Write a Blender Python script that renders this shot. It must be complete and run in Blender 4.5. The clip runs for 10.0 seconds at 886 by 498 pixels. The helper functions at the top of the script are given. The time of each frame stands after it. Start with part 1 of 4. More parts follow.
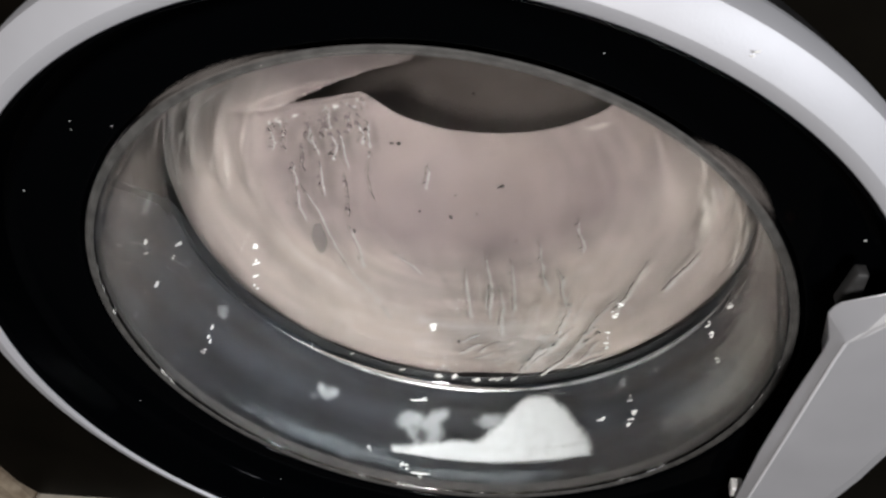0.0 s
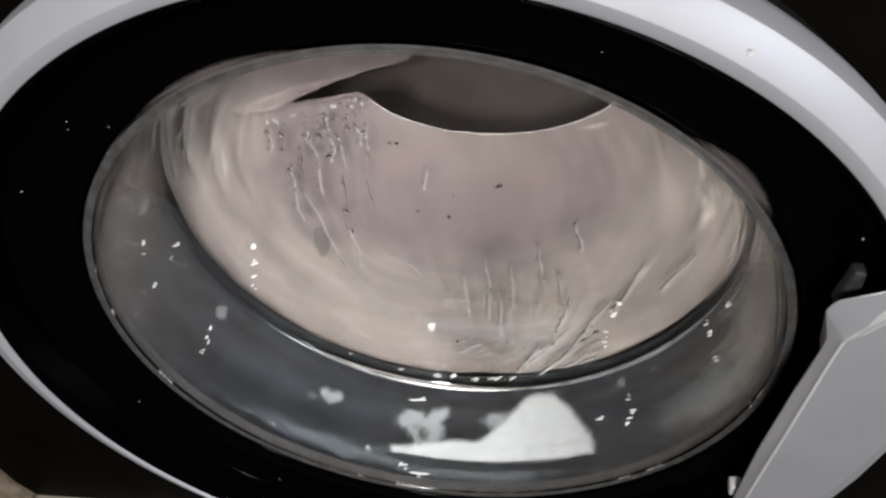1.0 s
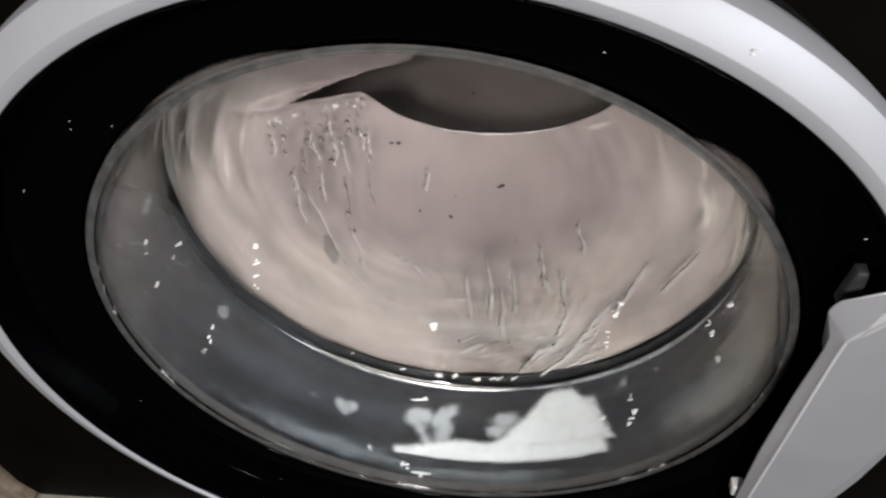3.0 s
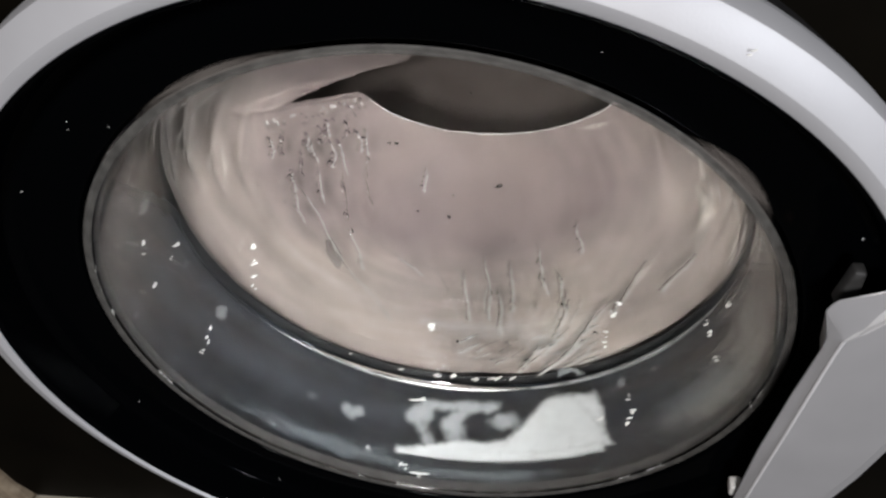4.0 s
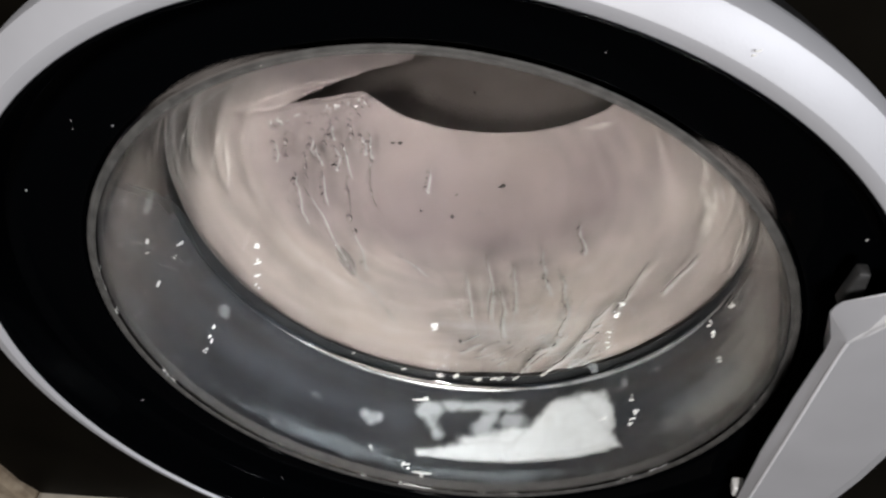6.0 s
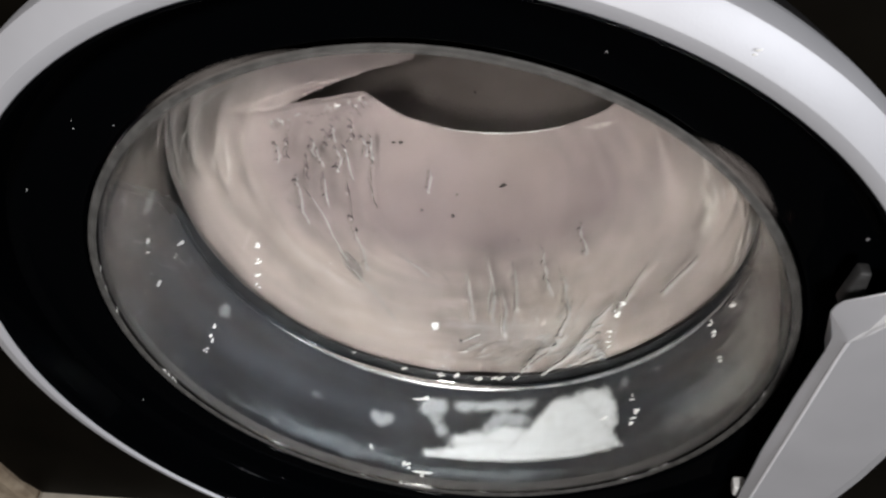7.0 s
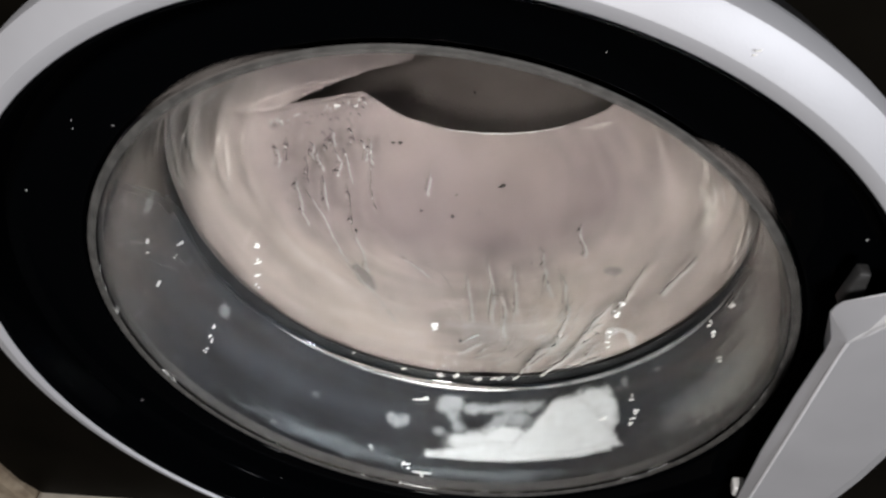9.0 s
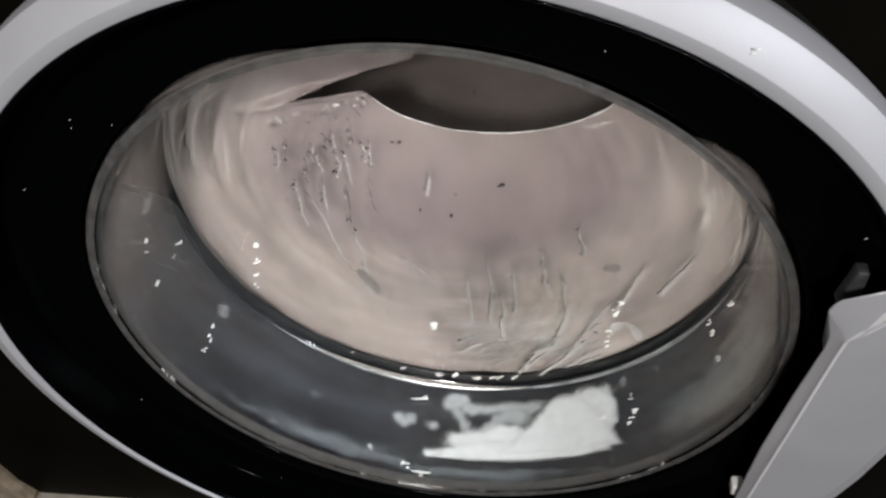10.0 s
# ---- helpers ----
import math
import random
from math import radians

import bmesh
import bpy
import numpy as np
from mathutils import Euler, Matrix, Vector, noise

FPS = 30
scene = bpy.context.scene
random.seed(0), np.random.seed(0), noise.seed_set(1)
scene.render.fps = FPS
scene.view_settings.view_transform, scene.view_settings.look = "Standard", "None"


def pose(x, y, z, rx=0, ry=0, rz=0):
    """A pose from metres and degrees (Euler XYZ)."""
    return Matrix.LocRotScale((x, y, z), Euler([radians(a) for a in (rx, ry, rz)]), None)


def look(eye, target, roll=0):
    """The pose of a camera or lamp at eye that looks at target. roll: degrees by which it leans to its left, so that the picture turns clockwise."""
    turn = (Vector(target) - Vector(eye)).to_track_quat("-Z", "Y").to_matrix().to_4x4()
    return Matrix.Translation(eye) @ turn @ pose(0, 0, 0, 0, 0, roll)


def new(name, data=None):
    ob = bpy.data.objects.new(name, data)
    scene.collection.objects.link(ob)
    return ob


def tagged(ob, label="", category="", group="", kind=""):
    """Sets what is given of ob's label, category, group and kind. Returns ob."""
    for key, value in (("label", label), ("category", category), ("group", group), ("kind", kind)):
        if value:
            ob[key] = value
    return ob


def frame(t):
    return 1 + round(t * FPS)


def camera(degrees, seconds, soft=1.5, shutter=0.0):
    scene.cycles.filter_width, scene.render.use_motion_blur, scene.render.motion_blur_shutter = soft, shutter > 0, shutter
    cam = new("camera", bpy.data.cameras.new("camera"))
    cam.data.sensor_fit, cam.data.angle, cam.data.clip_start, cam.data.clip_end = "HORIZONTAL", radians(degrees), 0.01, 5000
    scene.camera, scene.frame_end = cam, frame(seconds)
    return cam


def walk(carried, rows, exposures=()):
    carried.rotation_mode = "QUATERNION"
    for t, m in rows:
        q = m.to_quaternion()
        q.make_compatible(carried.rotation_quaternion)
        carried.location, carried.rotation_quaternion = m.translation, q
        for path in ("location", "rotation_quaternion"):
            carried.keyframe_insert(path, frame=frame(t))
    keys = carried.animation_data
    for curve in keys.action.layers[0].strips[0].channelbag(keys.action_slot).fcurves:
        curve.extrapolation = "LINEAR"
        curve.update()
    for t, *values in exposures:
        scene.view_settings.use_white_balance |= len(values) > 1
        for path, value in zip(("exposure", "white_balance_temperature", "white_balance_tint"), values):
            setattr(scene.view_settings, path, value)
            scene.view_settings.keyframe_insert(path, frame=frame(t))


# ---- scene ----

# Door centre height above the floor; the door faces -y.
ZC = 0.42
TAU = 2 * math.pi

# ---- camera ----
cam = camera(60.0, 10.0, soft=2.5)
BASE = look((0.0814, -0.2212, ZC + 0.3039), (0.0177, 0.0, ZC + 0.0673), -11.901)
# a hand-held camera: seconds, yaw, pitch, roll in degrees away from the base pose
SWAY = [
    (0.0, 0.135, 0.022, 0.199), (0.5, 0.049, -0.017, 0.027), (1.0, 0.0, 0.0, 0.0),
    (1.5, 0.196, -0.072, 0.124), (2.0, 0.131, -0.097, 0.064), (2.5, 0.186, -0.02, 0.124),
    (4.0, 0.0, 0.0, 0.0), (4.5, -0.008, -0.011, 0.087), (5.0, 0.07, 0.025, 0.138),
    (5.5, 0.176, 0.006, 0.181), (7.0, 0.287, -0.057, 0.162), (7.5, 0.205, -0.071, 0.122),
    (8.0, 0.262, -0.072, 0.206), (8.5, 0.202, -0.066, 0.075), (9.0, 0.256, -0.032, 0.185),
    (9.5, 0.083, 0.007, 0.129), (10.0, 0.173, -0.082, 0.132)]
# the phone's exposure drifts a little
DRIFT = [(0.0, 0.04), (0.5, -0.05), (1.0, -0.08), (1.5, 0.03), (2.0, -0.04), (2.5, 0.05), (4.0, -0.06), (4.5, -0.05), (5.0, 0.05), (5.5, 0.08),
         (7.0, 0.03), (7.5, -0.05), (8.0, 0.05), (8.5, -0.04), (9.0, 0.03), (9.5, -0.05), (10.0, -0.11)]
walk(cam, [(t, BASE @ pose(0, 0, 0, p, yw, r)) for t, yw, p, r in SWAY], DRIFT)

# ---- light ----
world = bpy.data.worlds.new("room_dark")
scene.world = world
world.use_nodes = True
world.node_tree.nodes["Background"].inputs["Color"].default_value = (0.5, 0.55, 0.65, 1)
world.node_tree.nodes["Background"].inputs["Strength"].default_value = 0.004


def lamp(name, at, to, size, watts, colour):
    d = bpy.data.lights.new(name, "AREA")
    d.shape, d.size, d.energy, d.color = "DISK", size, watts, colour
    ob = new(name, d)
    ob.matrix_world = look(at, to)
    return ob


lamp("ceiling_lamp", (0.06, -1.08, ZC + 0.82), (0, 0, ZC), 0.18, 13.8, (1.0, 0.965, 0.95))
# unseen side lamp, added for the hot spot at the ring's upper right
lamp("added_side_lamp", (1.30, -0.95, ZC + 0.52), (0, 0, ZC), 0.14, 10.6, (0.93, 0.95, 1.0))


# ---- materials ----
def material(name, colour, rough=0.5, metal=0.0, spec=0.5, var=0.0, scale=40.0, bump=0.0, bscale=200.0,
             rvar=0.0, tint=None, coat=0.0):
    m = bpy.data.materials.new(name)
    m.use_nodes = True
    nt = m.node_tree
    b = nt.nodes["Principled BSDF"]
    b.inputs["Roughness"].default_value = rough
    b.inputs["Metallic"].default_value = metal
    b.inputs["Specular IOR Level"].default_value = spec
    b.inputs["Coat Weight"].default_value = coat
    b.inputs["Base Color"].default_value = (*colour, 1)
    tc = nt.nodes.new("ShaderNodeTexCoord")
    if var or tint:
        n1 = nt.nodes.new("ShaderNodeTexNoise")
        n1.inputs["Scale"].default_value = scale
        n1.inputs["Detail"].default_value = 6
        nt.links.new(tc.outputs["Object"], n1.inputs["Vector"])
        ramp = nt.nodes.new("ShaderNodeValToRGB")
        lo = tint if tint else tuple(c * (1 - var) for c in colour)
        ramp.color_ramp.elements[0].position, ramp.color_ramp.elements[0].color = 0.35, (*lo, 1)
        ramp.color_ramp.elements[1].position, ramp.color_ramp.elements[1].color = 0.68, (*colour, 1)
        nt.links.new(n1.outputs["Fac"], ramp.inputs["Fac"])
        nt.links.new(ramp.outputs["Color"], b.inputs["Base Color"])
    if rvar:
        n3 = nt.nodes.new("ShaderNodeTexNoise")
        n3.inputs["Scale"].default_value = scale * 0.6
        nt.links.new(tc.outputs["Object"], n3.inputs["Vector"])
        mr = nt.nodes.new("ShaderNodeMapRange")
        mr.inputs["To Min"].default_value = max(0.0, rough - rvar)
        mr.inputs["To Max"].default_value = rough + rvar
        nt.links.new(n3.outputs["Fac"], mr.inputs["Value"])
        nt.links.new(mr.outputs["Result"], b.inputs["Roughness"])
    if bump:
        n2 = nt.nodes.new("ShaderNodeTexNoise")
        n2.inputs["Scale"].default_value = bscale
        n2.inputs["Detail"].default_value = 4
        nt.links.new(tc.outputs["Object"], n2.inputs["Vector"])
        bp = nt.nodes.new("ShaderNodeBump")
        bp.inputs["Strength"].default_value = bump
        bp.inputs["Distance"].default_value = 0.001
        nt.links.new(n2.outputs["Fac"], bp.inputs["Height"])
        nt.links.new(bp.outputs["Normal"], b.inputs["Normal"])
    return m


def clear(name, ior, rough=0.0, colour=(1, 1, 1)):
    m = bpy.data.materials.new(name)
    m.use_nodes = True
    b = m.node_tree.nodes["Principled BSDF"]
    b.inputs["Transmission Weight"].default_value = 1.0
    b.inputs["IOR"].default_value = ior
    b.inputs["Roughness"].default_value = rough
    b.inputs["Base Color"].default_value = (*colour, 1)
    return m


SILVER = material("silver_plastic", (0.58, 0.585, 0.615), 0.50, 0.28, var=0.07, scale=30, bump=0.05, bscale=900, rvar=0.05)
HANDLE = material("handle_plastic", (0.47, 0.47, 0.49), 0.34, 0.3, var=0.08, scale=25, bump=0.05, bscale=900, rvar=0.05)
BLACK = material("black_gloss_plastic", (0.0008, 0.001, 0.0013), 0.10, spec=0.03, rvar=0.04, scale=30)
PANEL = material("black_panel", (0.0042, 0.0035, 0.0024), 0.5, spec=0.05, var=0.4, scale=20, rvar=0.08)
RUBBER = material("grey_rubber", (0.0245, 0.0292, 0.0375), 0.45, spec=0.35, var=0.5, scale=28, bump=0.2, bscale=300, rvar=0.1)
RUBBERDARK = material("dark_rubber", (0.02, 0.02, 0.021), 0.4, spec=0.4, var=0.3, scale=60)
STEEL = material("drum_steel", (0.132, 0.108, 0.099), 0.45, 0.2, var=0.2, scale=40, rvar=0.08)
RIMLINE = material("grey_rim_line", (0.20, 0.195, 0.185), 0.45, spec=0.35, var=0.45, scale=160, bump=0.3, bscale=700)
RIMLINE.node_tree.nodes["Principled BSDF"].inputs["Alpha"].default_value = 0.42
CHROME = material("polished_steel", (0.82, 0.82, 0.82), 0.22, 1.0, var=0.15, scale=60, rvar=0.08)
RIMHAZE = material("rim_haze", (0.34, 0.33, 0.31), 0.5, spec=0.3, var=0.3, scale=220, bump=0.3, bscale=700)
RIMHAZE.node_tree.nodes["Principled BSDF"].inputs["Alpha"].default_value = 0.22
TABGREY = material("dull_grey_plastic", (0.05, 0.05, 0.05), 0.6, var=0.4, scale=60)
DULL = material("dull_steel", (0.38, 0.38, 0.39), 0.5, 0.6, var=0.5, scale=70, rvar=0.1)
CLOTH = material("wet_beige_cloth", (0.376, 0.319, 0.285), 0.42, spec=0.35, tint=(0.277, 0.233, 0.217), scale=11, bump=0.25, bscale=260, rvar=0.1)
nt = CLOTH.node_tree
# the middle of the cloth is darker and more mauve, with a ragged border
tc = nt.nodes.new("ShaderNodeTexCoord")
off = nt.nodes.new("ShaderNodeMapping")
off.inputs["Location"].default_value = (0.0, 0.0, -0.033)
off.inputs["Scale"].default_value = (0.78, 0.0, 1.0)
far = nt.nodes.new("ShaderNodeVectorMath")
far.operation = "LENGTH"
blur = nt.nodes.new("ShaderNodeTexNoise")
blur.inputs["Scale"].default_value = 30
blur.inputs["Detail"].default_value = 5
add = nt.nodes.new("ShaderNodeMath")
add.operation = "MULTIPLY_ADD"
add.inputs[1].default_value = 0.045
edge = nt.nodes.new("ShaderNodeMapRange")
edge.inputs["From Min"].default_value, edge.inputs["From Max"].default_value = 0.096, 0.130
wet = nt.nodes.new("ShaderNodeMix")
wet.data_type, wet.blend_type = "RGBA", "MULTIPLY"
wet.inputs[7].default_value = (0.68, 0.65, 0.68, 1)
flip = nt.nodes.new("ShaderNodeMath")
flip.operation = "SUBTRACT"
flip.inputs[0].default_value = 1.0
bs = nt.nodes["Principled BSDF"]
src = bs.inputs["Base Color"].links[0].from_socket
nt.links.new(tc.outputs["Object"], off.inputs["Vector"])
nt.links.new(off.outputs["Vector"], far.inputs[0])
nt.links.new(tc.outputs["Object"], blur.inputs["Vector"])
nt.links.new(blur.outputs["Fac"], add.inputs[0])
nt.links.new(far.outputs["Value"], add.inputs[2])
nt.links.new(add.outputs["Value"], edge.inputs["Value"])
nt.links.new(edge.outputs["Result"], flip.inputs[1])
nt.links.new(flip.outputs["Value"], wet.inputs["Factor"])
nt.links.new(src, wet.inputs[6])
# rings that the turning load wipes into the cloth, round the drum's axis
flatten = nt.nodes.new("ShaderNodeVectorMath")
flatten.operation = "MULTIPLY"
flatten.inputs[1].default_value = (1, 0, 1)
reach = nt.nodes.new("ShaderNodeVectorMath")
reach.operation = "LENGTH"
nt.links.new(tc.outputs["Object"], flatten.inputs[0])
nt.links.new(flatten.outputs["Vector"], reach.inputs[0])
polar = nt.nodes.new("ShaderNodeCombineXYZ")
drift = nt.nodes.new("ShaderNodeVectorMath")
drift.operation = "MULTIPLY_ADD"
drift.inputs[1].default_value = (0.22, 0.0, 0.22)
nt.links.new(reach.outputs["Value"], polar.inputs[1])
nt.links.new(tc.outputs["Object"], drift.inputs[0])
nt.links.new(polar.outputs["Vector"], drift.inputs[2])
ringed = wet.outputs[2]
outer = nt.nodes.new("ShaderNodeMapRange")
outer.inputs["From Min"].default_value, outer.inputs["From Max"].default_value = 0.035, 0.085
nt.links.new(reach.outputs["Value"], outer.inputs["Value"])
for ring_scale, ring_dark in ((38, 0.83), (150, 0.91)):
    rings = nt.nodes.new("ShaderNodeTexNoise")
    rings.inputs["Scale"].default_value, rings.inputs["Detail"].default_value = ring_scale, 3
    nt.links.new(drift.outputs["Vector"], rings.inputs["Vector"])
    band = nt.nodes.new("ShaderNodeMapRange")
    band.inputs["From Min"].default_value, band.inputs["From Max"].default_value = 0.36, 0.64
    nt.links.new(rings.outputs["Fac"], band.inputs["Value"])
    mix = nt.nodes.new("ShaderNodeMix")
    mix.data_type, mix.blend_type = "RGBA", "MULTIPLY"
    mix.inputs[7].default_value = (ring_dark, ring_dark, ring_dark, 1)
    fade = nt.nodes.new("ShaderNodeMath")
    fade.operation = "MULTIPLY"
    nt.links.new(band.outputs["Result"], fade.inputs[0])
    nt.links.new(outer.outputs["Result"], fade.inputs[1])
    nt.links.new(fade.outputs["Value"], mix.inputs["Factor"])
    nt.links.new(ringed, mix.inputs[6])
    ringed = mix.outputs[2]
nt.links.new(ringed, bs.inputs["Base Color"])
# plain white, for the latch pin, dust and the painted glints
GLINTPIN = material("glint_and_pin_white", (0.92, 0.92, 0.90), 0.25, spec=0.6, var=0.1, scale=300)
TAN = material("tan_stone", (0.42, 0.35, 0.26), 0.6, tint=(0.22, 0.17, 0.12), scale=60, bump=0.3, bscale=200)
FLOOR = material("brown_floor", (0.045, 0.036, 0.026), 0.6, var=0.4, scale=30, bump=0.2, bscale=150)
HIGHLIGHT = material("highlight_silver", (0.80, 0.80, 0.82), 0.4, 0.3, var=0.1, scale=90)
PALE = material("pale_stone", (0.55, 0.50, 0.42), 0.6, var=0.3, scale=50, bump=0.3, bscale=200)
WALLP = material("dark_shell", (0.035, 0.034, 0.033), 0.8, var=0.1, scale=3)
GLASS = clear("door_glass", 1.46, 0.0, (0.96, 0.985, 0.98))
WATER = clear("water", 1.33)


def thin_foam(name, cover, colour=(0.66, 0.69, 0.71), grain=1700):
    """Foam that breaks up into single bubbles where it is thin, so that the dark rubber shows between them."""
    m = material(name, colour, 0.6, var=0.12, scale=150)
    nt = m.node_tree
    dense = nt.nodes.new("ShaderNodeAttribute")
    dense.attribute_name = "dense"
    tc = nt.nodes.new("ShaderNodeTexCoord")
    n = nt.nodes.new("ShaderNodeTexNoise")
    n.inputs["Scale"].default_value, n.inputs["Detail"].default_value = grain, 2
    nt.links.new(tc.outputs["Object"], n.inputs["Vector"])
    mr = nt.nodes.new("ShaderNodeMapRange")
    mr.inputs["From Min"].default_value, mr.inputs["From Max"].default_value = 0.32, 0.68
    mr.inputs["To Min"].default_value, mr.inputs["To Max"].default_value = 0.04, 0.96
    nt.links.new(n.outputs["Fac"], mr.inputs["Value"])
    less = nt.nodes.new("ShaderNodeMath")
    less.operation = "SUBTRACT"
    nt.links.new(dense.outputs["Fac"], less.inputs[0])
    nt.links.new(mr.outputs["Result"], less.inputs[1])
    cut = nt.nodes.new("ShaderNodeMapRange")
    cut.inputs["From Min"].default_value, cut.inputs["From Max"].default_value = -0.12, 0.12
    cut.inputs["To Max"].default_value = cover
    nt.links.new(less.outputs["Value"], cut.inputs["Value"])
    nt.links.new(cut.outputs["Result"], nt.nodes["Principled BSDF"].inputs["Alpha"])
    return m


def soapy(name, cover):
    """A coat that is glossy and half clear: films, lint, painted sheen and glints."""
    m = material(name, (0.72, 0.69, 0.66), 0.08, spec=0.8)
    m.node_tree.nodes["Principled BSDF"].inputs["Alpha"].default_value = cover
    return m


FOAM = thin_foam("white_foam", 1.0, (0.68, 0.70, 0.705))
SHEENPALE = soapy("sheen_pale", 0.48)
FLECK = soapy("pale_glints_and_beads", 0.7)
LEDGEGLINT = soapy("ledge_glint", 0.34)
LEDGEGLINT.node_tree.nodes["Principled BSDF"].inputs["Roughness"].default_value = 0.5
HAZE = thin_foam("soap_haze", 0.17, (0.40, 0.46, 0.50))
ARC = thin_foam("pale_reflection_arc", 0.30, (0.60, 0.57, 0.53))
CRESCENT = thin_foam("reflection_brown", 0.42, (0.27, 0.24, 0.22), 2600)
WARM = thin_foam("cloth_reflection_haze", 0.34, (0.50, 0.47, 0.43))
FLAKE = thin_foam("foam_flake", 0.30)
FOAMTHIN = thin_foam("thin_foam", 0.42)
FAINT = thin_foam("faint_suds", 0.17)
STREAK = thin_foam("pale_streak", 0.52, (0.66, 0.60, 0.54))
FILM = soapy("grey_film", 0.22)
FILM.node_tree.nodes["Principled BSDF"].inputs["Base Color"].default_value = (0.11, 0.11, 0.105, 1)
LINT = soapy("dark_lint", 0.6)
LINT.node_tree.nodes["Principled BSDF"].inputs["Base Color"].default_value = (0.07, 0.06, 0.055, 1)


# ---- mesh helpers ----
def smooth01(x):
    x = min(1.0, max(0.0, x))
    return x * x * (3 - 2 * x)


def part(name, bm, mat, parent=None, label="", smooth=True, sharp=40):
    me = bpy.data.meshes.new(name)
    bmesh.ops.recalc_face_normals(bm, faces=bm.faces)
    bm.to_mesh(me)
    bm.free()
    if smooth:
        for p in me.polygons:
            p.use_smooth = True
        me.set_sharp_from_angle(angle=radians(sharp))
    me.materials.append(mat)
    ob = new(name, me)
    if parent:
        ob.parent = parent
    if label:
        ob["label"] = label
    return ob


def thing(name, label, category, at=(0, 0, ZC), group="", kind=""):
    ob = new(name)
    ob.location = at
    ob.empty_display_size = 0.02
    return tagged(ob, label, category, group, kind)


def lathe(profile, n=160, a0=0.0, a1=TAU, closed=True):
    """Turns a profile of (r, y) about the y axis; angle 0 points down, growing to +x."""
    bm = bmesh.new()
    full = abs(a1 - a0 - TAU) < 1e-6
    cols = n if full else n + 1
    rings = []
    for i in range(cols):
        a = a0 + (a1 - a0) * i / n
        rings.append([bm.verts.new((r * math.sin(a), y, -r * math.cos(a))) for r, y in profile])
    m = len(profile)
    for i in range(n):
        p, q = rings[i], rings[(i + 1) % cols]
        for j in range(m if closed else m - 1):
            bm.faces.new((p[j], p[(j + 1) % m], q[(j + 1) % m], q[j]))
    if closed and not full:
        bm.faces.new(rings[0])
        bm.faces.new(rings[-1])
    bmesh.ops.remove_doubles(bm, verts=bm.verts, dist=1e-6)
    return bm


def rounded(points, radius=0.0015, steps=4):
    """A polyline of (r, y) with its corners rounded."""
    out = [points[0]]
    for a, b, c in zip(points, points[1:], points[2:]):
        a, b, c = Vector(a), Vector(b), Vector(c)
        k = min(radius, (a - b).length * 0.45, (c - b).length * 0.45)
        p, q = b + (a - b).normalized() * k, b + (c - b).normalized() * k
        for s in range(steps + 1):
            t = s / steps
            out.append(tuple((1 - t) ** 2 * p + 2 * t * (1 - t) * b + t * t * q))
    return out + [points[-1]]


def box(bm, x0, x1, y0, y1, z0, z1):
    v = [bm.verts.new((x, y, z)) for x in (x0, x1) for y in (y0, y1) for z in (z0, z1)]
    for f in ((0, 1, 3, 2), (4, 6, 7, 5), (0, 4, 5, 1), (2, 3, 7, 6), (0, 2, 6, 4), (1, 5, 7, 3)):
        bm.faces.new([v[i] for i in f])


def slab(name, x0, x1, y0, y1, z0, z1, mat, parent=None, bevel=0.0, label=""):
    bm = bmesh.new()
    box(bm, x0, x1, y0, y1, z0, z1)
    if bevel:
        bmesh.ops.bevel(bm, geom=bm.edges[:], offset=bevel, segments=2, affect="EDGES", profile=0.5)
    return part(name, bm, mat, parent, label, smooth=False)


# ---- room ----
def room():
    # unseen floor, ceiling and walls, kept very dark so glossy parts reflect dark
    tagged(slab("floor", -1.6, 1.6, -1.7, 0.9, -0.1, 0.0, FLOOR), "dark brown floor under the washer, added out of view", "floor", kind="structure")
    tagged(slab("ceiling", -1.6, 1.6, -1.7, 0.9, 2.4, 2.5, WALLP), "near-black ceiling, added out of view to keep reflections dark", "ceiling", kind="structure")
    tagged(slab("wall_north", -1.6, 1.6, 0.8, 0.9, 0.004, 2.396, WALLP), "near-black wall behind the washer, added out of view", "wall", kind="structure")
    tagged(slab("wall_south", -1.6, 1.6, -1.7, -1.6, 0.004, 2.396, WALLP), "near-black wall, added out of view to keep reflections dark", "wall", kind="structure")
    tagged(slab("wall_east", 1.5, 1.6, -1.596, 0.796, 0.004, 2.396, WALLP), "near-black wall, added out of view to keep reflections dark", "wall", kind="structure")
    tagged(slab("wall_west", -1.6, -1.5, -1.596, 0.796, 0.004, 2.396, WALLP), "near-black wall, added out of view to keep reflections dark", "wall", kind="structure")
    tagged(slab("wall_pier", -0.62, -0.3945, 0.012, 0.6, 0.004, 1.2, TAN, bevel=0.006), "tan speckled stone pier beside the washer", "wall", kind="structure")
    tagged(slab("plinth", -0.392, 0.4, 0.006, 0.6, 0.004, ZC - 0.262, PALE, bevel=0.006), "pale stone plinth on which the washer stands", "plinth", kind="structure")


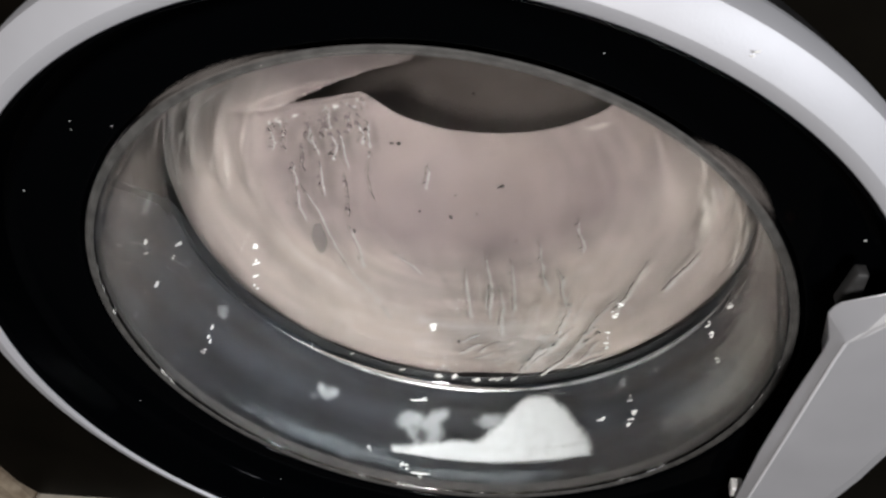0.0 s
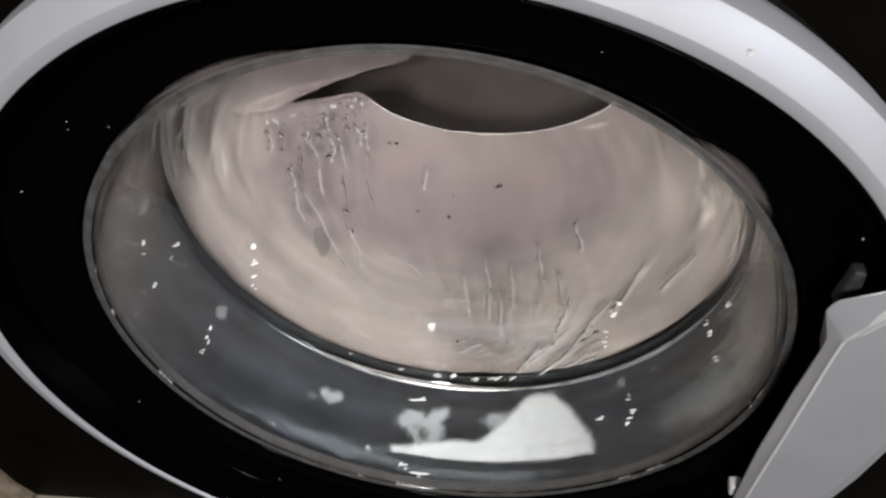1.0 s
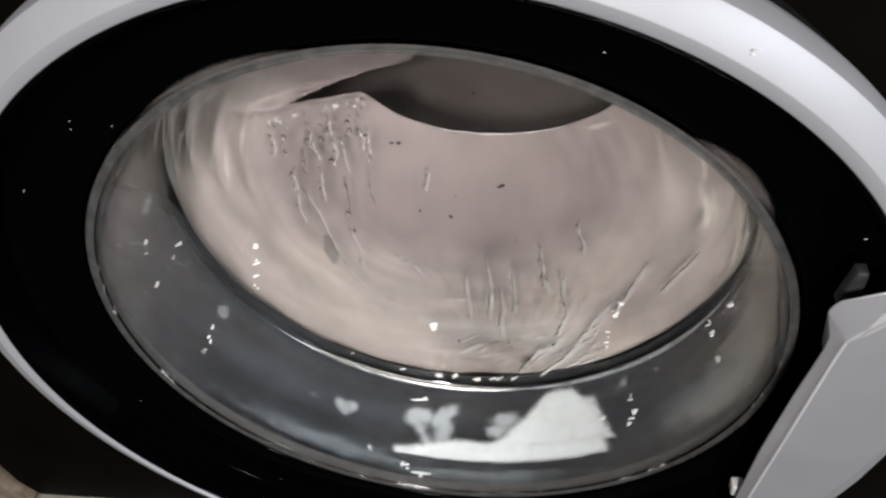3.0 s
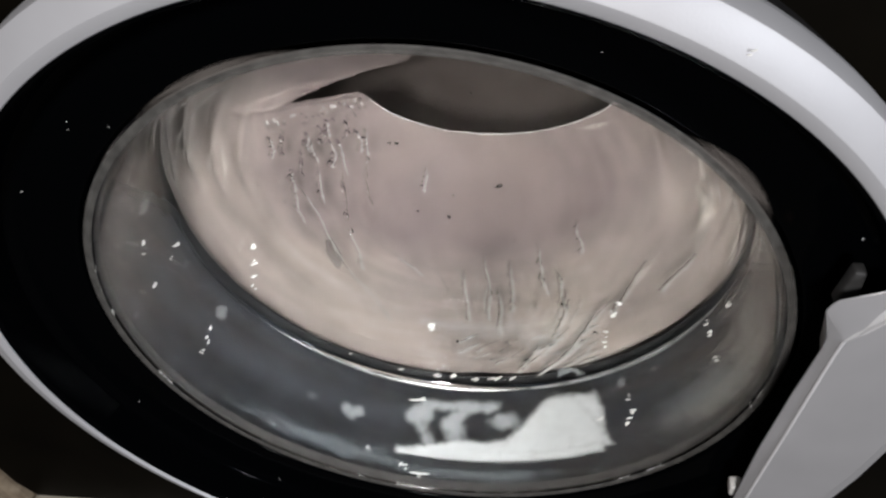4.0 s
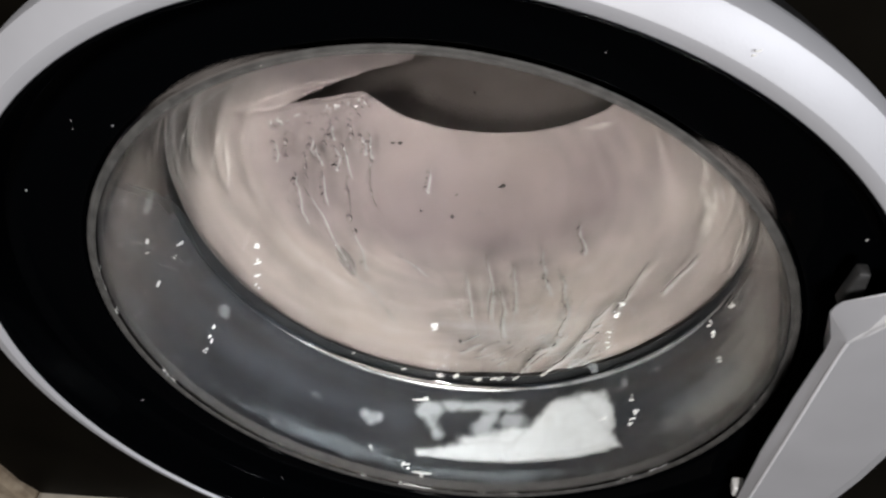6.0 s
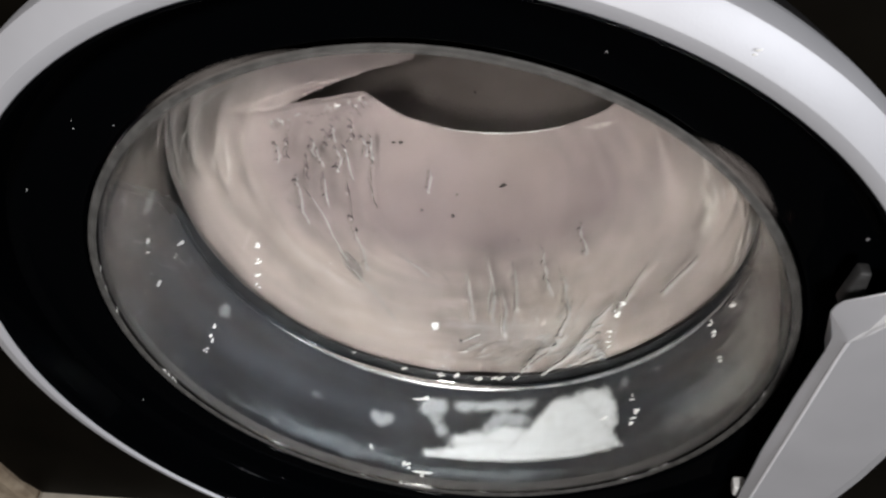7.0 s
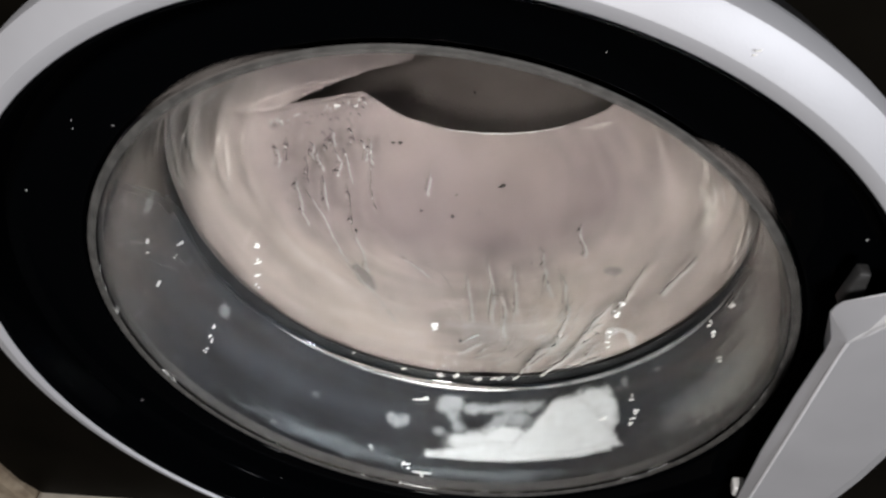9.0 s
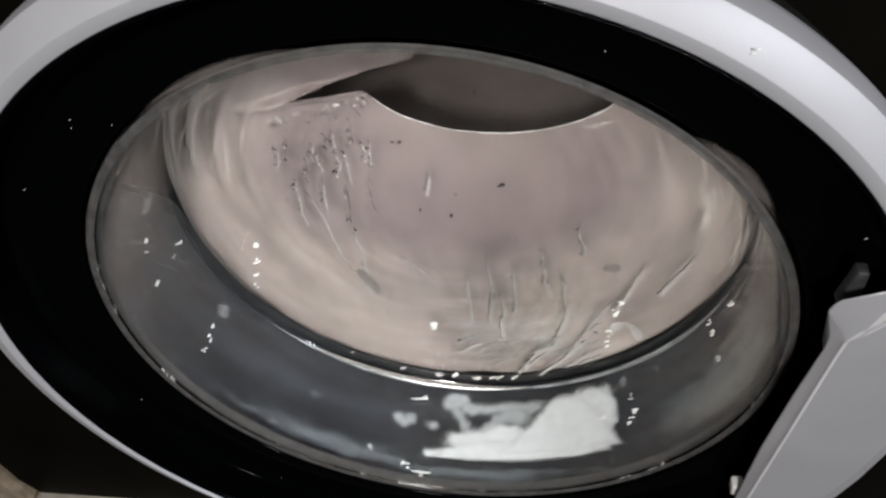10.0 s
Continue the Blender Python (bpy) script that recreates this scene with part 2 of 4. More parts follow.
# ---- washing machine: body, door frame, handle ----
def washer():
    w = thing("washing_machine", "black front-loading washing machine with a silver door ring", "washing machine")
    # front panel with a round opening
    bm = bmesh.new()
    X0, X1, Z0, Z1, R, n = -0.391, 0.30, -0.256, 0.42, 0.2120, 128
    loops = []
    for y, shrink in ((0.018, 0.004), (0.021, 0.0), (0.03, 0.0)):
        inner, outer = [], []
        for i in range(n):
            a = TAU * i / n
            d = Vector((math.sin(a), -math.cos(a)))
            inner.append(bm.verts.new((R * d.x, y, R * d.y)))
            k = min((X1 if d.x > 0 else X0) / d.x if abs(d.x) > 1e-9 else 9, (Z1 if d.y > 0 else Z0) / d.y if abs(d.y) > 1e-9 else 9)
            outer.append(bm.verts.new((d.x * k * (1 - shrink), y, d.y * k * (1 - shrink))))
        loops.append((inner, outer))
    for i in range(n):
        j = (i + 1) % n
        bm.faces.new((loops[0][0][i], loops[0][1][i], loops[0][1][j], loops[0][0][j]))
        bm.faces.new((loops[2][0][i], loops[2][1][i], loops[2][1][j], loops[2][0][j]))
        for a, b in ((0, 1), (1, 2)):
            bm.faces.new((loops[a][1][i], loops[b][1][i], loops[b][1][j], loops[a][1][j]))
            bm.faces.new((loops[a][0][i], loops[b][0][i], loops[b][0][j], loops[a][0][j]))
    part("front_panel", bm, PANEL, w, "dark glossy front panel", smooth=False)
    for nm, b in (("side_panel", (-0.386, -0.366, 0.032, 0.56, -0.255, 0.418)), ("side_panel", (0.278, 0.298, 0.032, 0.56, -0.255, 0.418)),
                  ("top_panel", (-0.364, 0.276, 0.032, 0.56, 0.398, 0.418)), ("bottom_panel", (-0.364, 0.276, 0.032, 0.56, -0.255, -0.235)),
                  ("back_panel", (-0.364, 0.276, 0.54, 0.56, -0.233, 0.396))):
        slab(nm, *b, PANEL, w, 0.002)
    return w


def door():
    d = thing("washer_door", "round silver and glossy black washer door with a glass bowl", "door")
    base_ring = [(0.2110, -0.0055), (0.2170, -0.0055), (0.2170, 0.024), (0.2080, 0.024), (0.2080, -0.004)]
    part("base_ring", lathe(base_ring, 160), RUBBERDARK, d, "matt black ring behind the silver one")
    # the silver ring: its inner chamfer narrows and its face leans outwards towards the bottom
    bm = bmesh.new()
    n, loops = 240, []
    for i in range(n + 1):
        a = radians(92 + 326 * i / n)
        w = smooth01(0.5 + 0.75 * math.cos(a))
        prof = rounded([(0.2180, -0.0060), (0.2226, -0.0070), (0.2234, -0.0120), (0.2225, -0.0235), (0.2118 - 0.0044 * w, -0.0293),
                        (0.2069, -0.0277 - 0.0010 * w), (0.2052, -0.024)], 0.0006, 2) + [(0.2052, -0.012), (0.2140, -0.006)]
        loops.append([bm.verts.new((r * math.sin(a), y, -r * math.cos(a))) for r, y in prof])
    for p, q in zip(loops, loops[1:]):
        for k in range(len(p)):
            bm.faces.new((p[k], p[(k + 1) % len(p)], q[(k + 1) % len(p)], q[k]))
    bm.faces.new(loops[0])
    bm.faces.new(loops[-1])
    part("silver_ring", bm, SILVER, d, "satin silver plastic ring", sharp=14)
    inner = rounded([(0.2066, -0.0276), (0.2046, -0.0262), (0.2022, -0.0070), (0.1980, -0.0042), (0.1718, -0.0014), (0.1697, 0.004)], 0.0012)
    inner += [(0.1745, 0.006), (0.2055, -0.001), (0.2065, -0.015)]
    part("black_ring", lathe(inner, 220), BLACK, d, "glossy black plastic ring")
    front = [(0.0, 0.0875)] + [(0.145 * k / 12, 0.0875 - 0.0035 * (k / 12) ** 2) for k in range(1, 13)]
    front += [(0.1520, 0.0836), (0.1572, 0.0820), (0.1612, 0.0790), (0.1632, 0.0745)]
    front += [(0.1632 + 0.0021 * k / 6, 0.0745 - 0.0665 * k / 6) for k in range(1, 7)]
    front += [(0.1653, 0.0040), (0.1657, 0.0014), (0.1667, 0.0004), (0.1678, 0.0014)]
    back = [(0.1688, 0.0040), (0.1692, 0.0100)]
    back += [(0.1692 - 0.0004 * k / 6, 0.010 + 0.064 * k / 6) for k in range(1, 7)]
    back += [(0.1674, 0.0805), (0.1625, 0.0855), (0.1550, 0.0885)]
    back += [(0.145 * k / 12, 0.0925 - 0.0035 * (k / 12) ** 2) for k in range(12, 0, -1)] + [(0.0, 0.0925)]
    g = part("glass_bowl", lathe(front + back, 220, closed=False), GLASS, d, "clear thick glass bowl, wet inside", sharp=80)
    g.visible_shadow = False
    # added ring: paints the pale line of the glass edge
    n = 16
    seal = [(0.1673 + 0.0020 * math.cos(TAU * k / n), -0.0004 + 0.0007 * math.sin(TAU * k / n)) for k in range(n)]
    part("rim_line", lathe(seal, 220), RIMLINE, d, "thin translucent grey line added for the pale edge of the glass")
    # added band: paints the glass edge's pale thickness inside the rim
    band = [(0.1650, 0.0012), (0.1647, 0.0068), (0.16462, 0.0068), (0.16492, 0.0012)]
    part("rim_band", lathe(band, 200), RIMHAZE, d, "cloudy band just inside the rim, added for the glass edge's thickness")
    # dull reflections on the black ring beside the rim, painted as crescents
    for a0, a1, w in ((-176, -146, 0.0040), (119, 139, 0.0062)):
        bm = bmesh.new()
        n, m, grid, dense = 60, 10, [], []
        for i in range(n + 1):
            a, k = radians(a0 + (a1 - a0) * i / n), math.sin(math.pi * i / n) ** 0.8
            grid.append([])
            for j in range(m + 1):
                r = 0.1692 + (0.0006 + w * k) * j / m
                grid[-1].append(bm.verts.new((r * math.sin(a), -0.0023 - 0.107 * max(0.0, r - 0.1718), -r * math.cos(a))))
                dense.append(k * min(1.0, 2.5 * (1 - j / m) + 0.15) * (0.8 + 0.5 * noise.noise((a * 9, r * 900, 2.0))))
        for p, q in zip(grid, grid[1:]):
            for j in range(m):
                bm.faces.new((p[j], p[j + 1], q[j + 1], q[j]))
        film = part("reflection_crescent", bm, CRESCENT, d, "dull brownish crescent painted for a reflection beside the glass")
        at = film.data.attributes.new("dense", "FLOAT", "POINT")
        for k, v in enumerate(dense):
            at.data[k].value = max(0.0, min(1.0, v))
    # handle
    face = [(0.1735, 0.0521), (0.1792, 0.0579), (0.1846, 0.0654), (0.1946, 0.0771), (0.2137, 0.0088), (0.2060, -0.0212), (0.1992, -0.0501), (0.1884, -0.0834), (0.1846, -0.1235),
            (0.1492, -0.1294), (0.1558, -0.0827), (0.1655, -0.0082), (0.1716, 0.0403)]
    brim = [(0.1644, 0.0671), (0.1659, 0.0707), (0.1680, 0.0733), (0.1820, 0.0785), (0.1955, 0.0829), (0.2189, 0.0002), (0.2106, -0.0298), (0.2038, -0.0596),
            (0.1927, -0.0954), (0.1880, -0.1372), (0.1435, -0.1447), (0.1508, -0.0880), (0.1556, -0.0370), (0.1623, 0.0110), (0.1676, 0.0433), (0.1681, 0.0510)]
    bm = bmesh.new()
    tops = [bm.verts.new((x, -0.034, z)) for x, z in face]
    mids = [bm.verts.new((x, -0.0312, z)) for x, z in brim]
    lows = [bm.verts.new((x + 0.013, -0.005, z - 0.052)) for x, z in brim]
    bm.faces.new(tops)
    bm.faces.new(lows)
    # the sloping rim: each run of the brim belongs to one corner of the face
    owner = (0, 0, 0, 2, 3, 4, 5, 6, 7, 8, 9, 10, 11, 11, 12, 0)
    k, m = len(brim), len(face)
    for i in range(k):
        j = (i + 1) % k
        a, b = owner[i], owner[j]
        run = [tops[a]] + [tops[(a + q) % m] for q in range(1, (b - a) % m + 1)]
        bm.faces.new([mids[j], mids[i]] + run)
        bm.faces.new((mids[i], lows[i], lows[j], mids[j]))
    grip = part("handle", bm, HANDLE, d, "grey faceted pull handle", sharp=12)
    md = grip.modifiers.new("round", "BEVEL")
    md.width, md.segments, md.limit_method, md.angle_limit = 0.0008, 2, "ANGLE", radians(30)
    # the highlight between the face and its sloping rim, painted as a paler strip
    line = [face[10], face[11], face[12], face[0], face[1], face[2], face[3]]
    bm = bmesh.new()
    rings = []
    for i, (x, z) in enumerate(line):
        w = 0.0009 if i < 3 else 0.0010 + 0.0017 * (i - 3)
        rings.append([bm.verts.new((x + w * math.cos(q), -0.0341 + 0.4 * w * math.sin(q), z + w * math.cos(q))) for q in (TAU * n / 8 for n in range(8))])
    for p, q in zip(rings, rings[1:]):
        for n in range(8):
            bm.faces.new((p[n], p[(n + 1) % 8], q[(n + 1) % 8], q[n]))
    bm.faces.new(rings[0])
    bm.faces.new(rings[-1])
    part("edge_highlight", bm, HIGHLIGHT, d, "bright strip painted for the highlight on the handle's edge")
    # a sloping facet that widens along the face's top, its highlight a paler material
    bm = bmesh.new()
    rows = []
    for (x, z), h in zip(face[0:4], (0.0002, 0.0022, 0.0048, 0.0085)):
        rows.append([bm.verts.new(p) for p in ((x, -0.0346, z), (x - 0.25 * h, -0.0335, z + h), (x - 0.25 * h, -0.0315, z + h), (x, -0.0320, z))])
    for p, q in zip(rows, rows[1:]):
        for n in range(4):
            bm.faces.new((p[n], p[(n + 1) % 4], q[(n + 1) % 4], q[n]))
    bm.faces.new(rows[0])
    bm.faces.new(rows[-1])
    part("top_facet", bm, HIGHLIGHT, d, "narrow facet along the handle's top, paler for its highlight")
    bm = bmesh.new()
    box(bm, -0.0030, 0.0030, -0.0035, 0.0035, -0.0045, 0.0045)
    bmesh.ops.bevel(bm, geom=bm.edges[:], offset=0.0012, segments=3, affect="EDGES", profile=0.5)
    pin = part("latch_pin", bm, GLINTPIN, d, "small white plastic pin")
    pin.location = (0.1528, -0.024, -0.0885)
    bm = bmesh.new()
    box(bm, -0.0026, 0.0026, -0.003, 0.003, -0.009, 0.010)
    bmesh.ops.bevel(bm, geom=bm.edges[:], offset=0.0012, segments=3, affect="EDGES", profile=0.5)
    for v in bm.verts:
        v.co.x *= 1.25 - 40 * v.co.z
    tab = part("latch_tab", bm, TABGREY, d, "dull grey tab behind the handle")
    tab.matrix_world = pose(0.1751, -0.020, 0.0680, 0, 6, 0)
    return d


def sleeve_depth(a):
    """How deep the gasket's sleeve reaches at the angle a."""
    a = ((a + math.pi) % TAU) - math.pi
    return 0.096 - (0.042 * smooth01((a - 1.22) / 0.40) if a > 0 else 0.056 * smooth01((-a - 1.52) / 0.60))


def gasket():
    g = thing("door_gasket", "grey rubber door gasket, wet and streaked with suds", "gasket")
    n, rows = 180, 26
    bm = bmesh.new()
    grid = []
    for i in range(n):
        a = TAU * i / n
        low = 0.5 + 0.5 * math.cos(a)
        deep = sleeve_depth(a)
        col = []
        for j in range(rows):
            s = j / (rows - 1)
            y = 0.007 + (deep - 0.007) * s
            r = 0.1790 + 0.005 * s + 0.0017 * math.sin(s * 17) * (0.3 + 0.7 * low)
            col.append(bm.verts.new((r * math.sin(a), y, -r * math.cos(a))))
        grid.append(col)
    for i in range(n):
        p, q = grid[i], grid[(i + 1) % n]
        for j in range(rows - 1):
            bm.faces.new((p[j], p[j + 1], q[j + 1], q[j]))
    sl = part("sleeve", bm, RUBBER, g)
    md = sl.modifiers.new("thick", "SOLIDIFY")
    md.thickness, md.offset = 0.003, 1
    # inner lip, widest at the bottom
    bm = bmesh.new()
    n = 150
    cols = []
    for i in range(n + 1):
        a = math.radians(-172 + 340 * i / n)
        r0 = 0.1744 + 0.0045 * max(smooth01((a - 0.95) / 0.4), smooth01((-a - 1.30) / 0.7))
        y0 = sleeve_depth(a)
        sec = [(0.186, y0 - 0.002), (r0 + 0.004, y0 - 0.0005), (r0, y0 + 0.002), (r0 + 0.004, y0 + 0.0045), (0.186, y0 + 0.003)]
        cols.append([bm.verts.new((r * math.sin(a), y, -r * math.cos(a))) for r, y in sec])
    for i in range(n):
        p, q = cols[i], cols[i + 1]
        for j in range(5):
            bm.faces.new((p[j], p[(j + 1) % 5], q[(j + 1) % 5], q[j]))
    bm.faces.new(cols[0])
    bm.faces.new(cols[-1])
    part("lip", bm, RUBBERDARK, g, "dark rubber lip")
    # added ring for the bowl corner's highlight; its ends are darker where that fades
    for nm, a0, a1, size, mat, text in (("corner_ring", -58, 24, 0.0033, CHROME, "polished steel ring added for the highlight at the bowl's corner"),
                                       ("corner_ring_end", -86, -56, 0.0012, RUBBERDARK, "dull dark end of the added ring, where the highlight fades"), ("corner_ring_end", -4, 74, 0.0019, DULL, "dull grey end of the added ring, where the highlight fades")):
        bm = bmesh.new()
        n, m, loops = 120, 14, []
        for i in range(n + 1):
            a = radians(a0 + (a1 - a0) * i / n)
            k = size * (0.05 + 0.95 * smooth01(2.6 * i / n) * smooth01(2.6 * (n - i) / n))
            loops.append([bm.verts.new(((0.1722 + k * math.cos(q)) * math.sin(a), 0.0826 + k * math.sin(q), -(0.1722 + k * math.cos(q)) * math.cos(a))) for q in (TAU * c / m for c in range(m))])
        for p, q in zip(loops, loops[1:]):
            for c in range(m):
                bm.faces.new((p[c], p[(c + 1) % m], q[(c + 1) % m], q[c]))
        bm.faces.new(loops[0])
        bm.faces.new(loops[-1])
        part(nm, bm, mat, g, text)
    return g


def drum():
    d = thing("drum", "dark steel washer drum behind the load", "drum")
    prof = [(0.225, 0.036), (0.225, 0.18), (0.21, 0.20), (0.001, 0.21), (0.001, 0.215), (0.212, 0.205), (0.229, 0.182), (0.229, 0.036)]
    part("shell", lathe(prof, 96), STEEL, d)
    return d


HOLE = (0.035, 0.095, 0.078, 0.048)


# radius, angle, spread, width, height of the folds
FOLDS = [(0.127, -1.95, 0.30, 0.0040, 0.0040), (0.142, -1.90, 0.26, 0.0035, 0.0040), (0.156, -2.00, 0.30, 0.0040, 0.0050), (0.170, -2.05, 0.36, 0.0028, 0.0040),
         (0.179, -2.10, 0.40, 0.0024, 0.0035), (0.188, -2.15, 0.42, 0.0022, 0.0035), (0.140, 1.62, 0.22, 0.0042, 0.0050), (0.146, 1.82, 0.16, 0.0050, 0.0045),
         (0.118, 1.95, 0.35, 0.0070, -0.0150), (0.158, 1.66, 0.30, 0.0034, 0.0035), (0.169, 1.60, 0.36, 0.0026, 0.0040), (0.178, 1.70, 0.44, 0.0024, 0.0035), (0.187, 1.78, 0.46, 0.0022, 0.0035)]


# the gap stands in for a dark facet of the glass bowl
def gap(x, z):
    """How far a point lies inside the gap at the top of the load, in metres; negative outside."""
    e = math.hypot((x - HOLE[0]) / HOLE[2], (min(z, HOLE[1]) - HOLE[1]) / HOLE[3])
    roof = 0.0942 + 0.23 * (x - 0.0076)
    open_roof = roof + 1.1 * max(0.0, x + 0.012)
    ledge = 0.0745 + 0.13 * (x + 0.075)
    slit = min(z - ledge, roof - 0.0010 - z, (x + 0.088) * 0.18, (0.02 - x) * 0.3)
    # on the other side the cloth closes the gap again below the rim
    brow = 0.118 - 0.62 * max(0.0, x - 0.045) - z
    return max(min((1 - e) * 0.05, (open_roof - z) * 0.9, brow * 0.8), slit)


def flange(a):
    """Where the load bulges forward round the shorter stretches of the gasket."""
    return smooth01((a - 1.50) / 0.4) if a > 0 else smooth01((-a - 1.90) / 0.35)


def load_depth(x, z):
    """Depth of the load's front face behind the door plane."""
    r, a = math.hypot(x, z), math.atan2(x, -z)
    y = 0.1080 + 0.005 * noise.noise((x * 9, z * 9, 1.3)) + 0.0016 * noise.noise((x * 40, z * 30, 4.0)) + 0.0006 * noise.noise((x * 90, z * 25, 8.0))
    y -= 0.0011 * noise.noise((r * 75, x * 5, z * 5)) * smooth01((r - 0.03) / 0.05)
    up = flange(a)
    # the cloth beyond the gap curls inwards too
    y += 0.022 * smooth01((0.030 + gap(x, z) * 1.0) / 0.028) * smooth01((x - 0.05) / 0.03) * smooth01((z - 0.062) / 0.02)
    y -= 0.045 * up * smooth01((r - 0.165) / 0.033)
    # folds that hug the sides
    for r0, a0, da, w, h in FOLDS:
        k = (a - a0) / da
        if abs(k) < 2:
            rr = r0 + 0.006 * noise.noise((a * 2.0, r0 * 90, 0.5))
            y -= 0.7 * h * math.exp(-((r - rr) / w) ** 2) * math.exp(-k * k * k * k)
    # the cloth above the slit curls inwards, the ledge below it stands out
    ledge = 0.0745 + 0.13 * (x + 0.075)
    roof = 0.0942 + 0.23 * (x - 0.0076)
    left = smooth01((x + 0.13) / 0.05)
    y += left * 0.008 * smooth01((roof + 0.020 - z) / 0.026) * smooth01((z - ledge) / 0.003) * smooth01((0.05 - x) / 0.03)
    y -= left * smooth01((-0.02 - x) / 0.02) * 0.0022 * math.exp(-((z - ledge + 0.001) / 0.003) ** 2)
    return y


def load():
    l = thing("laundry_load", "wet beige laundry pressed round the drum behind the glass", "laundry")
    bm = bmesh.new()
    nr, na = 280, 520
    cols = []
    for i in range(na):
        a = TAU * i / na
        rmax = 0.1835 + 0.0175 * flange(((a + math.pi) % TAU) - math.pi)
        col = []
        for j in range(nr):
            r = 0.001 + (rmax - 0.001) * j / (nr - 1)
            x, z = r * math.sin(a), -r * math.cos(a)
            col.append(bm.verts.new((x, load_depth(x, z), z)))
        cols.append(col)
    for i in range(na):
        p, q = cols[i], cols[(i + 1) % na]
        for j in range(nr - 1):
            if gap(p[j].co.x, p[j].co.z) < -0.0008:
                bm.faces.new((p[j], p[j + 1], q[j + 1], q[j]))
    bmesh.ops.delete(bm, geom=[v for v in bm.verts if not v.link_faces], context="VERTS")
    # trim the edge of the gap to a smooth line
    for v in {v for e in bm.edges if e.is_boundary for v in e.verts}:
        x, z = v.co.x, v.co.z
        if abs(gap(x, z)) < 0.006 and math.hypot(x, z) < 0.16:
            gx = (gap(x + 1e-5, z) - gap(x - 1e-5, z)) / 2e-5
            gz = (gap(x, z + 1e-5) - gap(x, z - 1e-5)) / 2e-5
            k = (-0.0008 - gap(x, z)) / max(1e-6, gx * gx + gz * gz)
            v.co.x, v.co.z = x + gx * k, z + gz * k
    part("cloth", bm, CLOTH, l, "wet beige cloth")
    return l



# ---- water on the back of the glass ----
BACK = 0.0937


def tube(points, radius, flat=0.42, bead=1.0, segs=8):
    """A tapered trail of water along points (x, z) on the glass; bead swells its lower end."""
    bm = bmesh.new()
    n = len(points)
    rings = []
    for i, (x, z) in enumerate(points):
        a, b = points[max(0, i - 1)], points[min(n - 1, i + 1)]
        d = Vector((b[0] - a[0], b[1] - a[1])).normalized()
        s = i / (n - 1)
        r = radius * (0.35 + 0.65 * min(1, 4 * s)) * (1 + (bead - 1) * max(0.0, s - 0.75) / 0.25)
        r *= max(0.12, math.sqrt(max(0.0, 1 - max(0.0, (s - 0.93) / 0.07) ** 2))) * max(0.15, 0.95 + 1.0 * noise.noise((i * 0.42, x * 90, 2.0)))
        y = BACK - 0.0035 * (math.hypot(x, z) / 0.145) ** 2
        rings.append([bm.verts.new((x + d.y * r * math.cos(k), y + flat * r * math.sin(k) * (1.0 if math.sin(k) > 0 else 0.15), z - d.x * r * math.cos(k)))
                      for k in (TAU * q / segs for q in range(segs))])
    for p, q in zip(rings, rings[1:]):
        for k in range(segs):
            bm.faces.new((p[k], p[(k + 1) % segs], q[(k + 1) % segs], q[k]))
    bm.faces.new(rings[0])
    bm.faces.new(rings[-1])
    return bm


def trail(x0, z0, x1, z1, wiggle, seed, n=30):
    pts = []
    for i in range(n):
        s = i / (n - 1)
        w = wiggle * noise.noise((s * 2.0 + seed * 7.7, seed * 1.37, 0.3)) * min(1, 3 * s) + 0.25 * wiggle * noise.noise((s * 9.0, seed * 3.1, 4.0))
        pts.append((x0 + (x1 - x0) * s + w, z0 + (z1 - z0) * s))
    return pts


RIVULETS = []


def droplet(x, z, w, h, seed):
    """A flat pear-shaped drop on the back of the glass, heavy at its lower end."""
    bm = bmesh.new()
    bmesh.ops.create_icosphere(bm, subdivisions=2, radius=1.0)
    y = BACK - 0.0035 * (math.hypot(x, z) / 0.145) ** 2
    for v in bm.verts:
        k = (1 - 0.35 * v.co.z) * (1 + 0.35 * noise.noise(v.co * 1.1 + Vector((seed * 3.7, 0, 0))))
        v.co = (x + v.co.x * w * k, y + v.co.y * (0.34 if v.co.y > 0 else 0.08) * w, z + v.co.z * h * (1 + 0.25 * noise.noise(v.co * 0.9 + Vector((0, seed, 0)))))
    return bm


